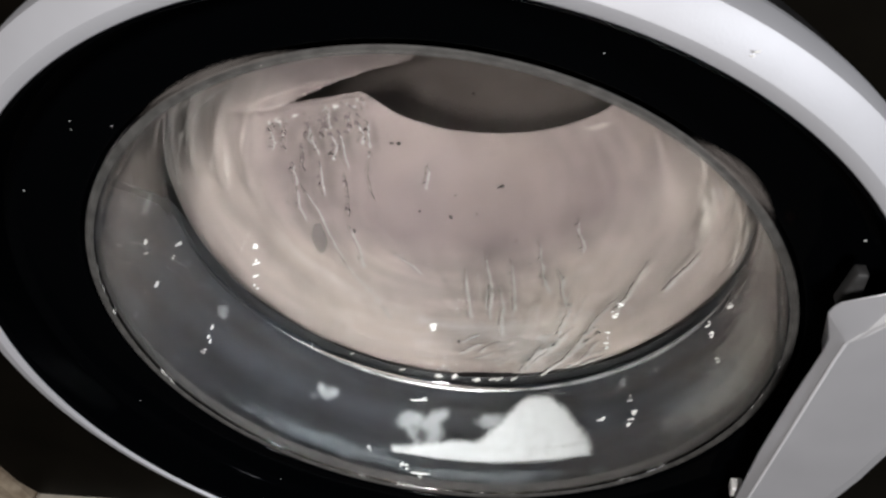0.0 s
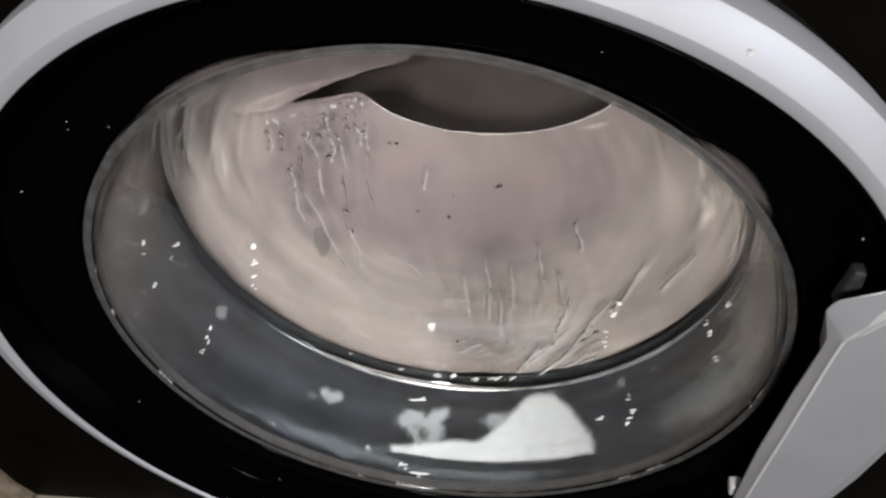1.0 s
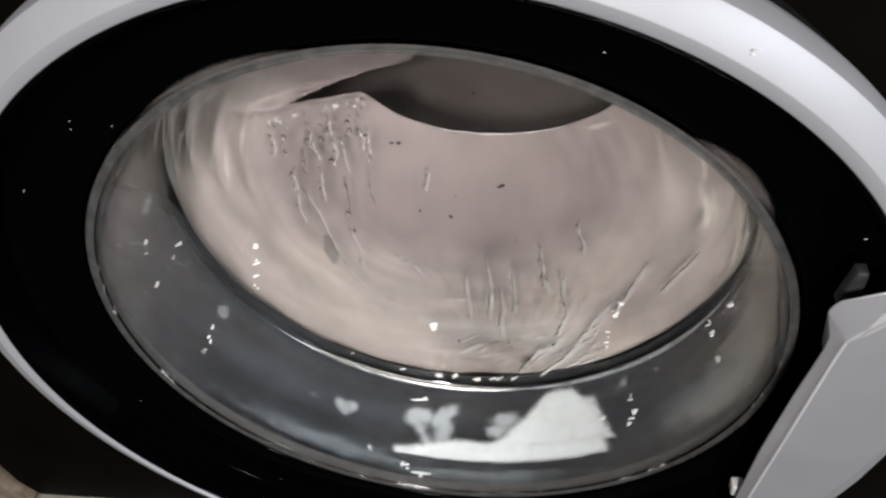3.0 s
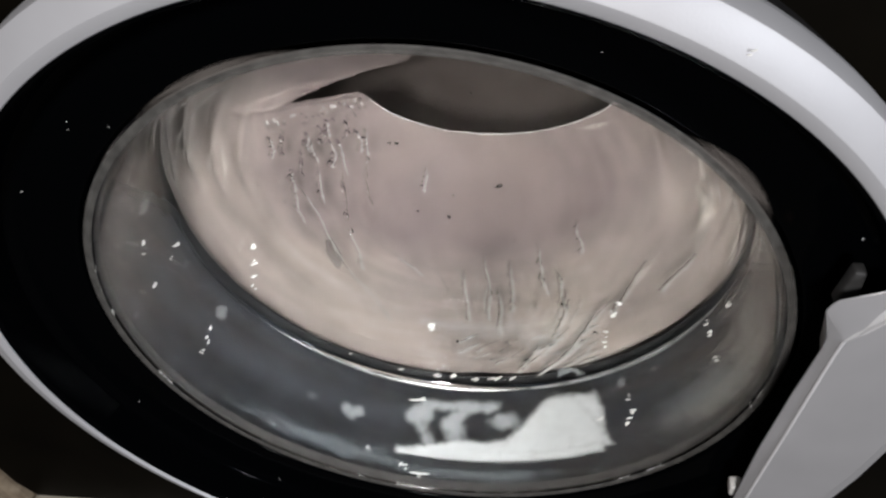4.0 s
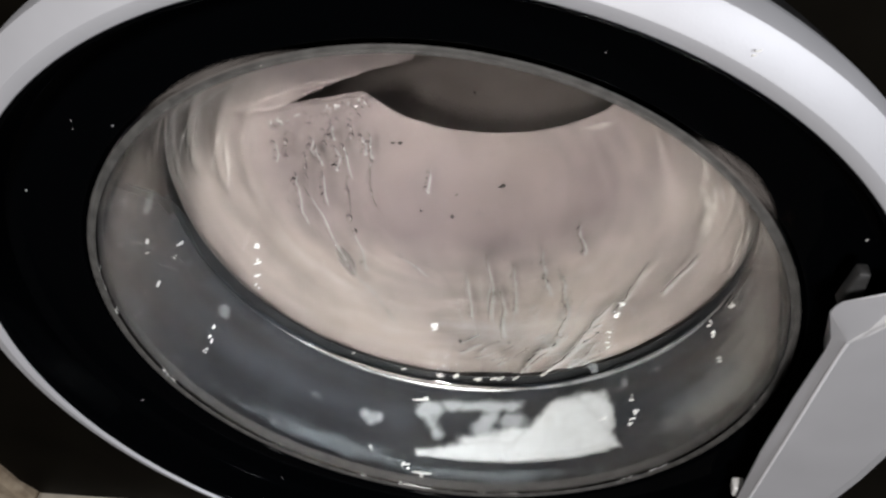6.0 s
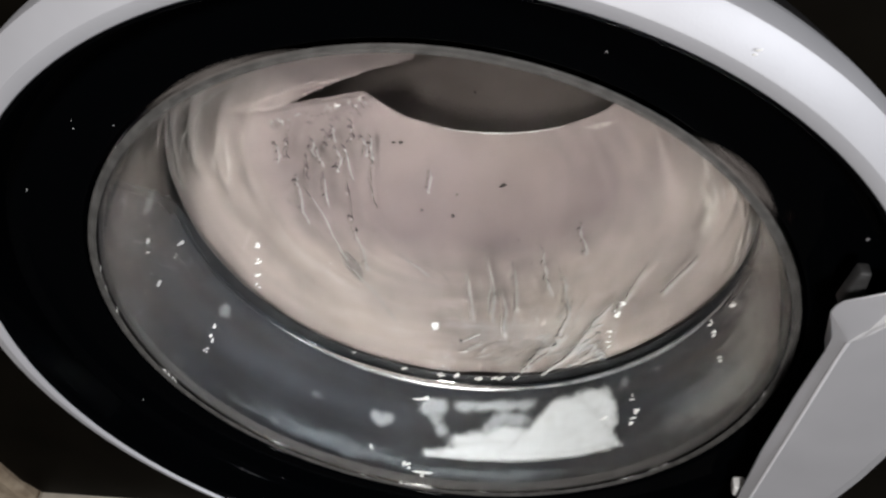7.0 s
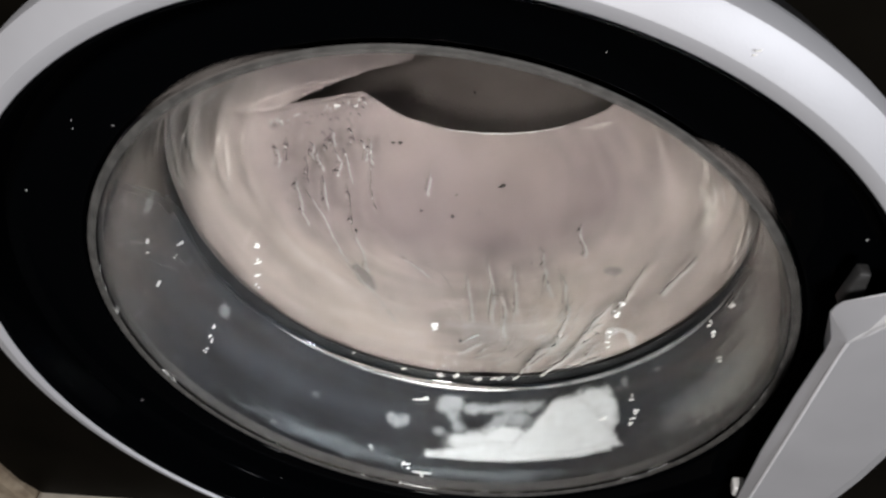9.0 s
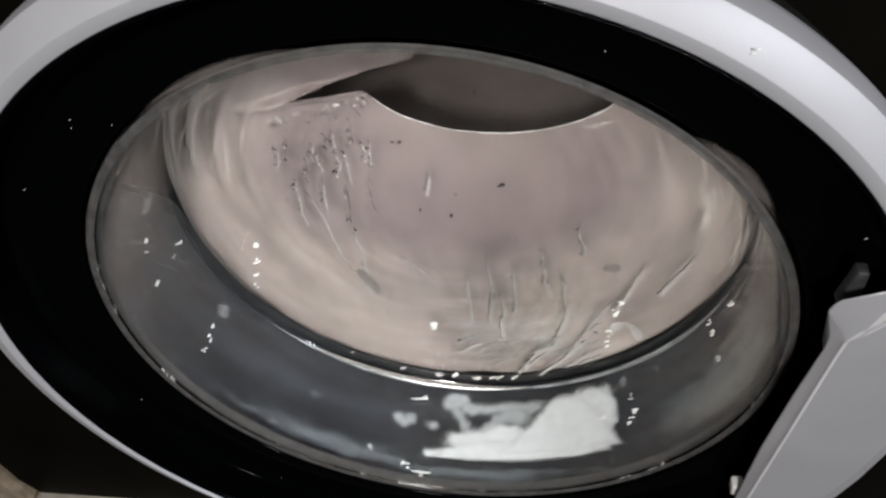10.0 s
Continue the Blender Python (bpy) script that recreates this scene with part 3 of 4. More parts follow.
def rivulet(x0, z0, x1, z1, radius=0.0010, wiggle=0.004, fall=0.006, bead=1.5, seed=None, beads=0, sheen=0.0, flat=0.42):
    seed = len(RIVULETS) + 1 if seed is None else seed
    pts = trail(x0, z0, x1, z1, wiggle, seed)
    ob = thing("water_rivulet", "thin clear trickle of water creeping down the glass", "water trickle", group="trickles on the glass")
    part("stream", tube(pts, radius, flat=flat, bead=bead), WATER, ob)
    # pale strip painted for the bright side of the trickle
    if sheen:
        part("sheen", tube([(x + 0.8 * radius, z - 0.0008) for x, z in pts[3:]], radius * sheen, flat=0.3, bead=bead), SHEENPALE, ob, "pale edge painted for the trickle's bright side")
    for k in range(beads):
        x, z = pts[(k * 11 + seed * 5) % 28]
        part("bead", droplet(x, z, radius * (0.9 + 0.35 * ((seed + k) % 3)), radius * (1.5 + 0.8 * ((seed * 3 + k) % 3)), seed + k), WATER, ob)
        # pale fleck painted for the glint on the bead
        bm = bmesh.new()
        bmesh.ops.create_icosphere(bm, subdivisions=1, radius=radius * 0.36)
        for v in bm.verts:
            v.co = (x + radius * (0.6 - 1.2 * (k % 2)) + v.co.x, BACK - 0.001 + v.co.y * 0.4, z - 1.6 * radius + v.co.z * 2.2)
        part("bead_glint", bm, FLECK, ob, "pale fleck painted for the glint on a bead")
    d = Vector((x1 - x0, z1 - z0)).normalized() * fall
    RIVULETS.append((ob, d.x, d.y))
    return ob


def water():
    # short thick beads below the ledge of the load
    for a in ((-0.0915, 0.0674, -0.0935, 0.0516), (-0.0843, 0.0428, -0.0881, 0.0258), (-0.0678, 0.0635, -0.0697, 0.0477), (-0.0695, 0.0436, -0.0744, 0.0162), (-0.0578, 0.0629, -0.0602, 0.0431),
              (-0.0529, 0.0626, -0.0555, 0.0370), (-0.0412, 0.0695, -0.0431, 0.0535), (-0.0360, 0.0692, -0.0393, 0.0509), (-0.0695, 0.0686, -0.0718, 0.0551), (-0.0565, 0.0771, -0.0578, 0.0652)):
        rivulet(*a[0:2], *a[2:4], radius=0.0014, wiggle=0.003, fall=0.014, bead=1.5, beads=1, sheen=0.42)
    for a in ((-0.0813, 0.0694, -0.0860, 0.0511), (-0.0759, 0.0553, -0.0787, 0.0348), (-0.0444, 0.0764, -0.0473, 0.0596), (-0.0616, 0.0719, -0.0635, 0.0585), (-0.0392, 0.0485, -0.0460, 0.0105), (-0.0573, 0.0337, -0.0637, -0.0017)):
        rivulet(*a[0:2], *a[2:4], radius=0.0010, wiggle=0.004, fall=0.010, bead=1.6, beads=2)
    # long trails
    for a in ((-0.0851, 0.0265, -0.0760, -0.0370), (-0.0760, -0.0370, -0.0555, -0.0977), (-0.0885, 0.0245, -0.0913, -0.0029), (-0.0648, -0.0064, -0.0631, -0.0458), (-0.0426, -0.0317, -0.0264, -0.0527),
              (-0.0089, 0.0379, -0.0117, 0.0191), (0.0156, -0.0323, 0.0130, -0.0969), (0.0478, -0.0225, 0.0516, -0.0690), (0.0305, -0.0383, 0.0284, -0.0879), (0.0591, -0.0469, 0.0631, -0.0839), (0.0718, -0.0040, 0.0726, -0.0318),
              (0.1127, -0.0365, 0.0921, -0.0853), (0.1408, -0.0273, 0.1213, -0.0650), (0.0670, -0.0728, 0.0539, -0.1161), (0.0015, -0.0475, -0.0008, -0.0972), (0.0213, -0.0632, 0.0190, -0.1145)):
        rivulet(*a[0:2], *a[2:4], radius=0.0013, wiggle=0.003, fall=0.006, bead=1.3, sheen=0.6)
    # fine threads that fan out towards the lowest point
    rng = random.Random(5)
    for i in range(22):
        x = -0.02 + 0.10 * i / 21 + rng.uniform(-0.007, 0.007)
        z = rng.uniform(-0.030, -0.085)
        k = rng.uniform(0.18, 0.5)
        rivulet(x, z, x + (0.012 - x) * 0.45 * k + rng.uniform(-0.003, 0.003), z + (-0.142 - z) * k, radius=rng.uniform(0.0004, 0.0008), wiggle=rng.uniform(0.001, 0.004), fall=rng.uniform(0.002, 0.010), bead=rng.uniform(1.1, 1.6), flat=0.20, sheen=0.45 if i % 2 else 0.0)
    # wrinkled water that gathers at the bottom
    for i in range(26):
        x, z = rng.uniform(-0.005, 0.082), rng.uniform(-0.112, -0.142)
        a, l = rng.uniform(0.35, 1.1), rng.uniform(0.008, 0.024)
        rivulet(x + l * math.cos(a) / 2, z + l * math.sin(a) / 2, x - l * math.cos(a) / 2, z - l * math.sin(a) / 2, radius=rng.uniform(0.0005, 0.0010), wiggle=0.003, fall=0.002, bead=1.8, beads=1 if i % 3 == 0 else 0, sheen=0.8 if i % 3 else 0.0, flat=0.18)
    for a in ((0.0980, -0.0662, 0.0556, -0.1438), (0.0844, -0.1055, 0.0431, -0.1576), (0.0771, -0.1118, 0.0617, -0.1340), (0.0662, -0.1036, 0.0314, -0.1530), (0.0470, -0.1194, 0.0284, -0.1552), (0.0697, -0.1122, 0.0826, -0.0999)):
        rivulet(*a[0:2], *a[2:4], radius=0.0010, wiggle=0.003, fall=0.003, bead=1.4, beads=2, sheen=0.8, flat=0.24)
    # bright highlights along the ledge, painted as pale specks
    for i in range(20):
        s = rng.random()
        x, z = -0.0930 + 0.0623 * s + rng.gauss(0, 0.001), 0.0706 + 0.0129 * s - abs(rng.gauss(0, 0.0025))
        speck(Vector((x, BACK - 0.0012, z)), rng.uniform(0.0005, 0.0012), rng, rng.uniform(-70, 80), rng.uniform(0.8, 2.2), LEDGEGLINT)
    # still drops
    for i in range(30):
        a, r = rng.uniform(0, TAU), 0.128 * math.sqrt(rng.random())
        x, z = r * math.sin(a), -0.02 - r * math.cos(a) * 0.8
        w = rng.uniform(0.0005, 0.0011)
        ob = part("water_drop", droplet(x, z, w, w * rng.uniform(1.0, 2.2), i), WATER)
        ob.location = (0, 0, ZC)
        tagged(ob, "small clear water drop on the glass", "water drop", "drops on the glass")
    # drops that hang from the ledge
    for i in range(26):
        s = rng.random()
        x, z = -0.092 + 0.060 * s, 0.070 + 0.014 * s - abs(rng.gauss(0, 0.006))
        w = rng.uniform(0.0006, 0.0014)
        ob = part("water_drop", droplet(x, z, w, w * rng.uniform(1.0, 1.8), i + 50), WATER)
        ob.location = (0, 0, ZC)
        tagged(ob, "small clear water drop hanging below the ledge", "water drop", "drops on the glass")


# ---- suds between the glass and the gasket ----
def wall_r(y):
    return 0.1692 - 0.0004 * (y - 0.010) / 0.064


def on_wall(deg, y, lift=0.0008):
    a, r = radians(deg), wall_r(y) + lift
    return Vector((r * math.sin(a), y, -r * math.cos(a)))


DEG = 2.967  # millimetres along the wall for one degree


def foam_patch(name, f, u0, u1, v0, v1, thick, mat=None, label="", lift=0.0, soft=2.4, ragged=1.0, cell=0.6, grow=0.0):
    """A lump of foam pressed under the glass wall where f(deg, mm) > 0, f in millimetres; its rim is thin, round and airy."""
    nu, nv = int((u1 - u0) * DEG / cell), int((v1 - v0) * 1000 / cell)
    bm = bmesh.new()
    rng = random.Random(name + str(u0))
    s = rng.uniform(0, 40)
    top, bot, dense = {}, {}, []
    for i in range(nu + 1):
        for j in range(nv + 1):
            u, v = u0 + (u1 - u0) * i / nu, v0 + (v1 - v0) * j / nv
            p, q = u * DEG, v * 1000
            d = f(u, q) + grow + ragged * (1.5 * noise.noise((p * 0.11, q * 0.11, s)) + 0.8 * noise.noise((p * 0.28, q * 0.28, s + 9)) + 0.45 * noise.noise((p * 0.8, q * 0.8, s + 20)))
            if d > -0.2:
                k = max(0.0, min(1.0, d / soft)) ** 1.2
                g = 0.0002 * (1 - smooth01(d / 6)) + 0.00005 * noise.noise((p * 0.2, q * 0.2, s + 3)) + 0.00002 * noise.noise((p * 0.9, q * 0.9, s))
                bot[i, j] = bm.verts.new(on_wall(u, v, 0.0011 + lift + g))
                top[i, j] = bm.verts.new(on_wall(u, v, 0.0015 + lift + g + thick * min(1.0, math.sqrt(max(0.0, d) / 6))))
                dense += [k, k]
    edges = {}
    for i in range(nu):
        for j in range(nv):
            q = [(i, j), (i + 1, j), (i + 1, j + 1), (i, j + 1)]
            if all(k in top for k in q):
                bm.faces.new([bot[k] for k in q])
                bm.faces.new([top[k] for k in reversed(q)])
                for a, b in zip(q, q[1:] + q[:1]):
                    if (b, a) in edges:
                        del edges[b, a]
                    else:
                        edges[a, b] = 1
    for a, b in edges:
        bm.faces.new((bot[b], bot[a], top[a], top[b]))
    ob = part(name, bm, mat or FOAM, sharp=75)
    at = ob.data.attributes.new("dense", "FLOAT", "POINT")
    for i, k in enumerate(dense):
        at.data[i].value = k
    ob.location = (0, 0, ZC)
    return tagged(ob, label, "foam", "suds under the glass")


def under(curve, u, v):
    """How far below the line v = curve(u) a point lies, in millimetres."""
    slope = (curve(u + 0.2) - curve(u - 0.2)) / (0.4 * DEG)
    return (curve(u) - v) / math.sqrt(1 + slope * slope)


def melt(*d):
    """Joins shapes with a soft fillet."""
    return 2.0 * math.log(sum(math.exp(min(40.0, x / 2.0)) for x in d))


def mound(u, v):
    def line(u):
        s = u - 13.3
        return 35 + 42.5 * math.exp(-(s / 10.0) ** 2) if s < 0 else 77.5 - 0.23 * s * s
    return min(under(line, u, v), (v - 31.0) * 1.5, (u + 1) * DEG)


def blob(u0, v0, ru, rv):
    return lambda u, v: (1 - math.hypot((u - u0) / ru, (v - v0) / rv)) * min(ru * DEG, rv)


def column(u0, v0, u1, v1, w0, w1=None):
    def f(u, v):
        p, a, b = Vector((u * DEG, v)), Vector((u0 * DEG, v0)), Vector((u1 * DEG, v1))
        s = max(0.0, min(1.0, (p - a).dot(b - a) / (b - a).length_squared))
        return w0 + ((w1 or w0) - w0) * s - (p - a - (b - a) * s).length
    return f


def lump(u, v):
    return melt(blob(24.6, 49, 7.0, 21)(u, v), column(27.5, 56, 28.6, 65.5, 4.0, 2.2)(u, v), column(21.5, 58, 21.0, 68, 4.5, 3.0)(u, v))


def shelf(left, right, low, high, taper):
    """A flat bank of foam along the gasket, tapered towards its left end."""
    def f(u, v):
        return min((v - low) * 2.2, under(lambda q: low + 5 + (high - low - 5) * smooth01((q - left) / taper), u, v), (u - left) * DEG, (right - u) * DEG * 0.6)
    return f


def puff(u, v):
    return melt(blob(-17.0, 50.0, 2.7, 7.5)(u, v), blob(-14.8, 52.0, 2.2, 6.0)(u, v), column(-16.0, 47, -13.4, 33, 3.6, 5.5)(u, v))


def tuft(u, v):
    return melt(column(-10.4, 56, -9.8, 36, 5.5, 8.0)(u, v), blob(-8.7, 59.0, 2.2, 6.0)(u, v), blob(-11.8, 50.0, 2.0, 6.0)(u, v))


def heart(u, v):
    return 0.5 + melt(blob(-37.6, 53.0, 2.0, 5.6)(u, v), blob(-34.6, 53.5, 2.1, 6.0)(u, v), blob(-36.0, 49.0, 1.6, 5.0)(u, v)) - 0.8


FOAMS = {}


def suds():
    FOAMS["mound"] = foam_patch("foam_mound", mound, -2, 33, 0.030, 0.084, 0.0055, lift=0.0001, soft=8.0, grow=1.6, label="large white mound of soap foam under the door glass")
    FOAMS["lump"] = foam_patch("foam_lump", lump, 15, 34, 0.026, 0.076, 0.0040, lift=0.0002, soft=8.0, ragged=1.8, grow=1.6, label="ragged white lump of soap foam beside the mound")
    FOAMS["bank"] = foam_patch("foam_bank", shelf(-19.5, 14, 25.0, 40.0, 15), -21, 16, 0.022, 0.046, 0.0048, lift=0.0001, soft=6.0, grow=1.6, label="flat white bank of soap foam along the gasket")
    FOAMS["foot"] = foam_patch("foam_bank", shelf(2, 27.2, 24.6, 40.0, 8), 0, 31, 0.022, 0.046, 0.0048, lift=0.0002, soft=5.0, grow=1.6, label="flat white foot of the foam mound along the gasket")
    FOAMS["swell"] = foam_patch("foam_swell", lambda u, v: min(melt(blob(-1, 37, 7.5, 10)(u, v), blob(6, 40, 6.0, 12)(u, v)), v - 27), -10, 14, 0.024, 0.056, 0.0040, lift=0.0004, soft=7.0, grow=1.6, label="low white swell of foam that spreads from the mound")
    FOAMS["puff"] = foam_patch("foam_puff", puff, -22, -9, 0.026, 0.066, 0.0030, FOAMTHIN, lift=0.0005, soft=7.0, grow=1.5, ragged=1.8, label="small greyish puff of foam on a leaning stalk")
    FOAMS["tuft"] = foam_patch("foam_tuft", tuft, -15, -4, 0.028, 0.072, 0.0035, FOAMTHIN, lift=0.0006, soft=8.0, grow=1.5, ragged=1.8, label="upright greyish tuft of foam")
    FOAMS["heart"] = foam_patch("foam_flake", heart, -41, -31, 0.040, 0.064, 0.0022, FLAKE, soft=4.0, label="small heart-shaped grey flake of foam", ragged=0.5)
    FOAMS["dab"] = foam_patch("foam_flake", blob(-10.8, 48.2, 2.3, 5.4), -15, -7, 0.040, 0.056, 0.0022, FLAKE, lift=0.0010, soft=4.0, label="small round grey flake of foam")
    FOAMS["wisp"] = foam_patch("foam_wisp", column(-9, 66.5, 8, 67.5, 4.6, 5.6), -12, 11, 0.056, 0.078, 0.002, FOAMTHIN, lift=0.0020, soft=7.0, grow=1.5, ragged=2.0, label="long thin wisp of foam")
    FOAMS["scrap"] = foam_patch("foam_wisp", blob(0, 56, 5.0, 7.5), -6, 6, 0.046, 0.066, 0.002, FOAMTHIN, lift=0.0016, soft=8.0, grow=1.0, ragged=1.8, label="short faint scrap of foam")
    # the faint smears that stay; the wide ones paint light streaks in the glass
    for u, v, ru, rv in ((36.0, 0.069, 1.6, 0.0060), (33.5, 0.0655, 3.0, 0.0028), (-68.5, 0.0665, 2.2, 0.0075), (45.0, 0.0690, 1.6, 0.0050), (-57.0, 0.0255, 3.2, 0.0022), (-40.5, 0.0470, 2.4, 0.0030), (-104.0, 0.060, 2.6, 0.009),
                         (84.0, 0.036, 10.0, 0.0030), (90.0, 0.050, 9.0, 0.0024), (78.0, 0.022, 12.0, 0.0026), (-112.0, 0.036, 9.0, 0.0026), (-52.0, 0.0165, 12.0, 0.0022)):
        foam_patch("suds_smear", blob(u, v * 1000, ru, rv * 1000), u - ru - 1.5, u + ru + 1.5, v - rv - 0.004, v + rv + 0.004, 0.0012, FAINT, "faint grey smear on the glass, the wide ones painted light streaks", soft=4.5, ragged=1.8)
    # a bluish haze painted on the lower glass, which brightens the rubber behind
    for u0, u1, v0, v1 in ((-62.0, -8.0, 0.0100, 0.0270), (-30.0, 34.0, 0.0080, 0.0200), (40.0, 80.0, 0.014, 0.050)):
        uc, vc, ru, rv = (u0 + u1) / 2, (v0 + v1) / 2, (u1 - u0) / 2, (v1 - v0) / 2
        foam_patch("soap_haze", lambda u, v, uc=uc, vc=vc * 1000, ru=ru, rv=rv * 1000: 6 * (1 - math.hypot((u - uc) / ru, (v - vc) / rv)) + 3 * noise.noise((u * 0.12, v * 0.42, 7.0)),
                   u0 - 1, u1 + 1, v0 - 0.002, v1 + 0.002, 0.0003, HAZE, "bluish haze painted on the lower glass", soft=5.0, cell=1.0)
    # the cloth's reflection in the side of the glass, painted as a warm haze
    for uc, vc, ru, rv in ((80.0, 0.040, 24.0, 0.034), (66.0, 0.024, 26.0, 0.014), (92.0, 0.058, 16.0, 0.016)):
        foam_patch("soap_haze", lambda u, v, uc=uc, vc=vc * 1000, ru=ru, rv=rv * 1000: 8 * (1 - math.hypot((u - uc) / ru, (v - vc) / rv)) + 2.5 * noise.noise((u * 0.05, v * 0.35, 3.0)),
                   uc - ru - 1, uc + ru + 1, max(0.006, vc - rv), vc + rv, 0.0003, WARM, "dull warm haze painted for the cloth's reflection in the glass", soft=7.0, cell=1.0)
    # reflections in the sides of the bowl, painted as pale arcs
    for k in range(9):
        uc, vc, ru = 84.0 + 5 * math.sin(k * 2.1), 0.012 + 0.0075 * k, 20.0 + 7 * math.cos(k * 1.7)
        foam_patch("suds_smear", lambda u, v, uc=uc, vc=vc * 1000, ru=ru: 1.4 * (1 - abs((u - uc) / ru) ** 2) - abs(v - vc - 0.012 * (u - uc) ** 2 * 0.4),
                   uc - ru - 1, uc + ru + 1, vc - 0.004, vc + 0.007, 0.0004, ARC, "thin pale arc painted for a reflection in the side of the glass", soft=1.6, cell=0.7, ragged=0.6)
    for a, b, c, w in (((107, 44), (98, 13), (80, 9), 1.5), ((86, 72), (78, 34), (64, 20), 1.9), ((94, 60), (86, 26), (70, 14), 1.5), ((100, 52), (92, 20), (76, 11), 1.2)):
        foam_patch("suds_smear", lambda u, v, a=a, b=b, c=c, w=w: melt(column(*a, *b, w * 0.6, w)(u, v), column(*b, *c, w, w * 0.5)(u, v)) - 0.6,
                   c[0] - 2, a[0] + 2, 0.006, a[1] / 1000 + 0.004, 0.0004, ARC, "long pale arc painted for a reflection in the side of the glass", soft=2.4, cell=0.8, ragged=0.7)
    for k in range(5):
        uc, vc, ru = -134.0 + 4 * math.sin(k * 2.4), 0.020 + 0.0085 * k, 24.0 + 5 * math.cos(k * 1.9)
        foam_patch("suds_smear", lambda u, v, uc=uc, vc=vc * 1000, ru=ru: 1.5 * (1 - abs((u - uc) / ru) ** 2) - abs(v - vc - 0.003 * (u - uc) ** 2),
                   uc - ru - 1, uc + ru + 1, vc - 0.004, vc + 0.006, 0.0004, ARC, "thin pale arc painted for a reflection in the side of the glass", soft=1.6, cell=0.7, ragged=0.6)
    # a curl that leaves the mound and climbs the glass
    pts = []
    for i in range(22):
        a = math.pi * (0.02 + 1.0 * i / 21)
        pts.append((0.0660 - 0.0085 * math.cos(a), -0.1560 + 0.014 * math.sin(a) - 0.004 * (i / 21)))
    bm = tube(pts, 0.0028, flat=0.3, segs=10)
    FOAMS["curl"] = tagged(part("foam_curl", bm, FAINT), "thin translucent curl of foam climbing the glass", "foam", "suds under the glass")
    FOAMS["curl"].location = (0, 0, ZC)
    at = FOAMS["curl"].data.attributes.new("dense", "FLOAT", "POINT")
    for d in at.data:
        d.value = 1.0
    # lamp glints on the wet glass, painted as little clusters of white specks
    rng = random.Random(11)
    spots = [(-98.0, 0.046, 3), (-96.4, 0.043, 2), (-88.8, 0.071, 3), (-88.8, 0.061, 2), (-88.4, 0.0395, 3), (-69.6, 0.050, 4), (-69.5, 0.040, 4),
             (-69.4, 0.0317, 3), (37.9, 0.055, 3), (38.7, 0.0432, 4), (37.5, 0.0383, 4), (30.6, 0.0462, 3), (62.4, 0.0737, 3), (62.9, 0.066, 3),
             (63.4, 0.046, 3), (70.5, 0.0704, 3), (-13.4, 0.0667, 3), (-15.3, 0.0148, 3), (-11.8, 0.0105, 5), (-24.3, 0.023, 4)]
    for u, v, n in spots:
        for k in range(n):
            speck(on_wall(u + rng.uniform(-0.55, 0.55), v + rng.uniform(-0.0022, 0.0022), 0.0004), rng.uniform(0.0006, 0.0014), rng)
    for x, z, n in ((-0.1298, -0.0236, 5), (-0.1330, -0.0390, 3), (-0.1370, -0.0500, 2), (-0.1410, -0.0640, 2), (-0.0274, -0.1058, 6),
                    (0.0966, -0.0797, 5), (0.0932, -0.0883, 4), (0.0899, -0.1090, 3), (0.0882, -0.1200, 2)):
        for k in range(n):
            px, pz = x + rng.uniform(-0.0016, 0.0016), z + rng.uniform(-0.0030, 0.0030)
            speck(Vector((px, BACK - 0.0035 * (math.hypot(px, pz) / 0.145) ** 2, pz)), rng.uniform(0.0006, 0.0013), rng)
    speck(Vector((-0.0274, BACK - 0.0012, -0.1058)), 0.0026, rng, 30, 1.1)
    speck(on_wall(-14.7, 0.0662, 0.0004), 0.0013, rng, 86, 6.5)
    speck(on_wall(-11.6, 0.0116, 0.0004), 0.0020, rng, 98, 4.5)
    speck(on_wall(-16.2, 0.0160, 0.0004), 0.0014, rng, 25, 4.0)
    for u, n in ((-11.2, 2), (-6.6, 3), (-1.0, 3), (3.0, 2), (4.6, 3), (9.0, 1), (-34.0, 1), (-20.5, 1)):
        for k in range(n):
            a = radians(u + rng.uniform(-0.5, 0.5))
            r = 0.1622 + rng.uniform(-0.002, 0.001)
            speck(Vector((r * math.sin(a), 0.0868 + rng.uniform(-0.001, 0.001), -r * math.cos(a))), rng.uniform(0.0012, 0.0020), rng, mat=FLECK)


STREAKS = [(-0.160, 0.056, -0.1286, 0.088, -0.0748, 0.108), (-0.156, 0.050, -0.124, 0.083, -0.080, 0.103), (-0.165, 0.050, -0.134, 0.088, -0.088, 0.1095),
           (-0.1214, 0.064, -0.1232, 0.0438, -0.1335, 0.0201), (-0.1346, 0.0606, -0.1426, 0.0495, -0.1439, 0.036), (-0.1497, 0.051, -0.158, 0.0366, -0.160, 0.0187),
           (-0.147, 0.075, -0.158, 0.056, -0.166, 0.033), (-0.1327, 0.0817, -0.150, 0.0627, -0.160, 0.0414), (-0.12, 0.0847, -0.142, 0.0653, -0.156, 0.0368),
           (0.1283, 0.0281, 0.1385, 0.009, 0.1423, -0.0215), (0.1474, 0.0117, 0.141, -0.0016, 0.1391, -0.0331), (0.1422, 0.0269, 0.1585, -0.002, 0.161, -0.0477),
           (0.15, 0.0266, 0.165, -0.0152, 0.157, -0.0627), (0.1580, -0.0106, 0.1600, -0.0333, 0.1560, -0.0577), (0.1222, -0.0236, 0.1047, -0.0633, 0.0915, -0.0883), (0.0720, 0.0580, 0.0840, 0.0605, 0.0935, 0.0640)]
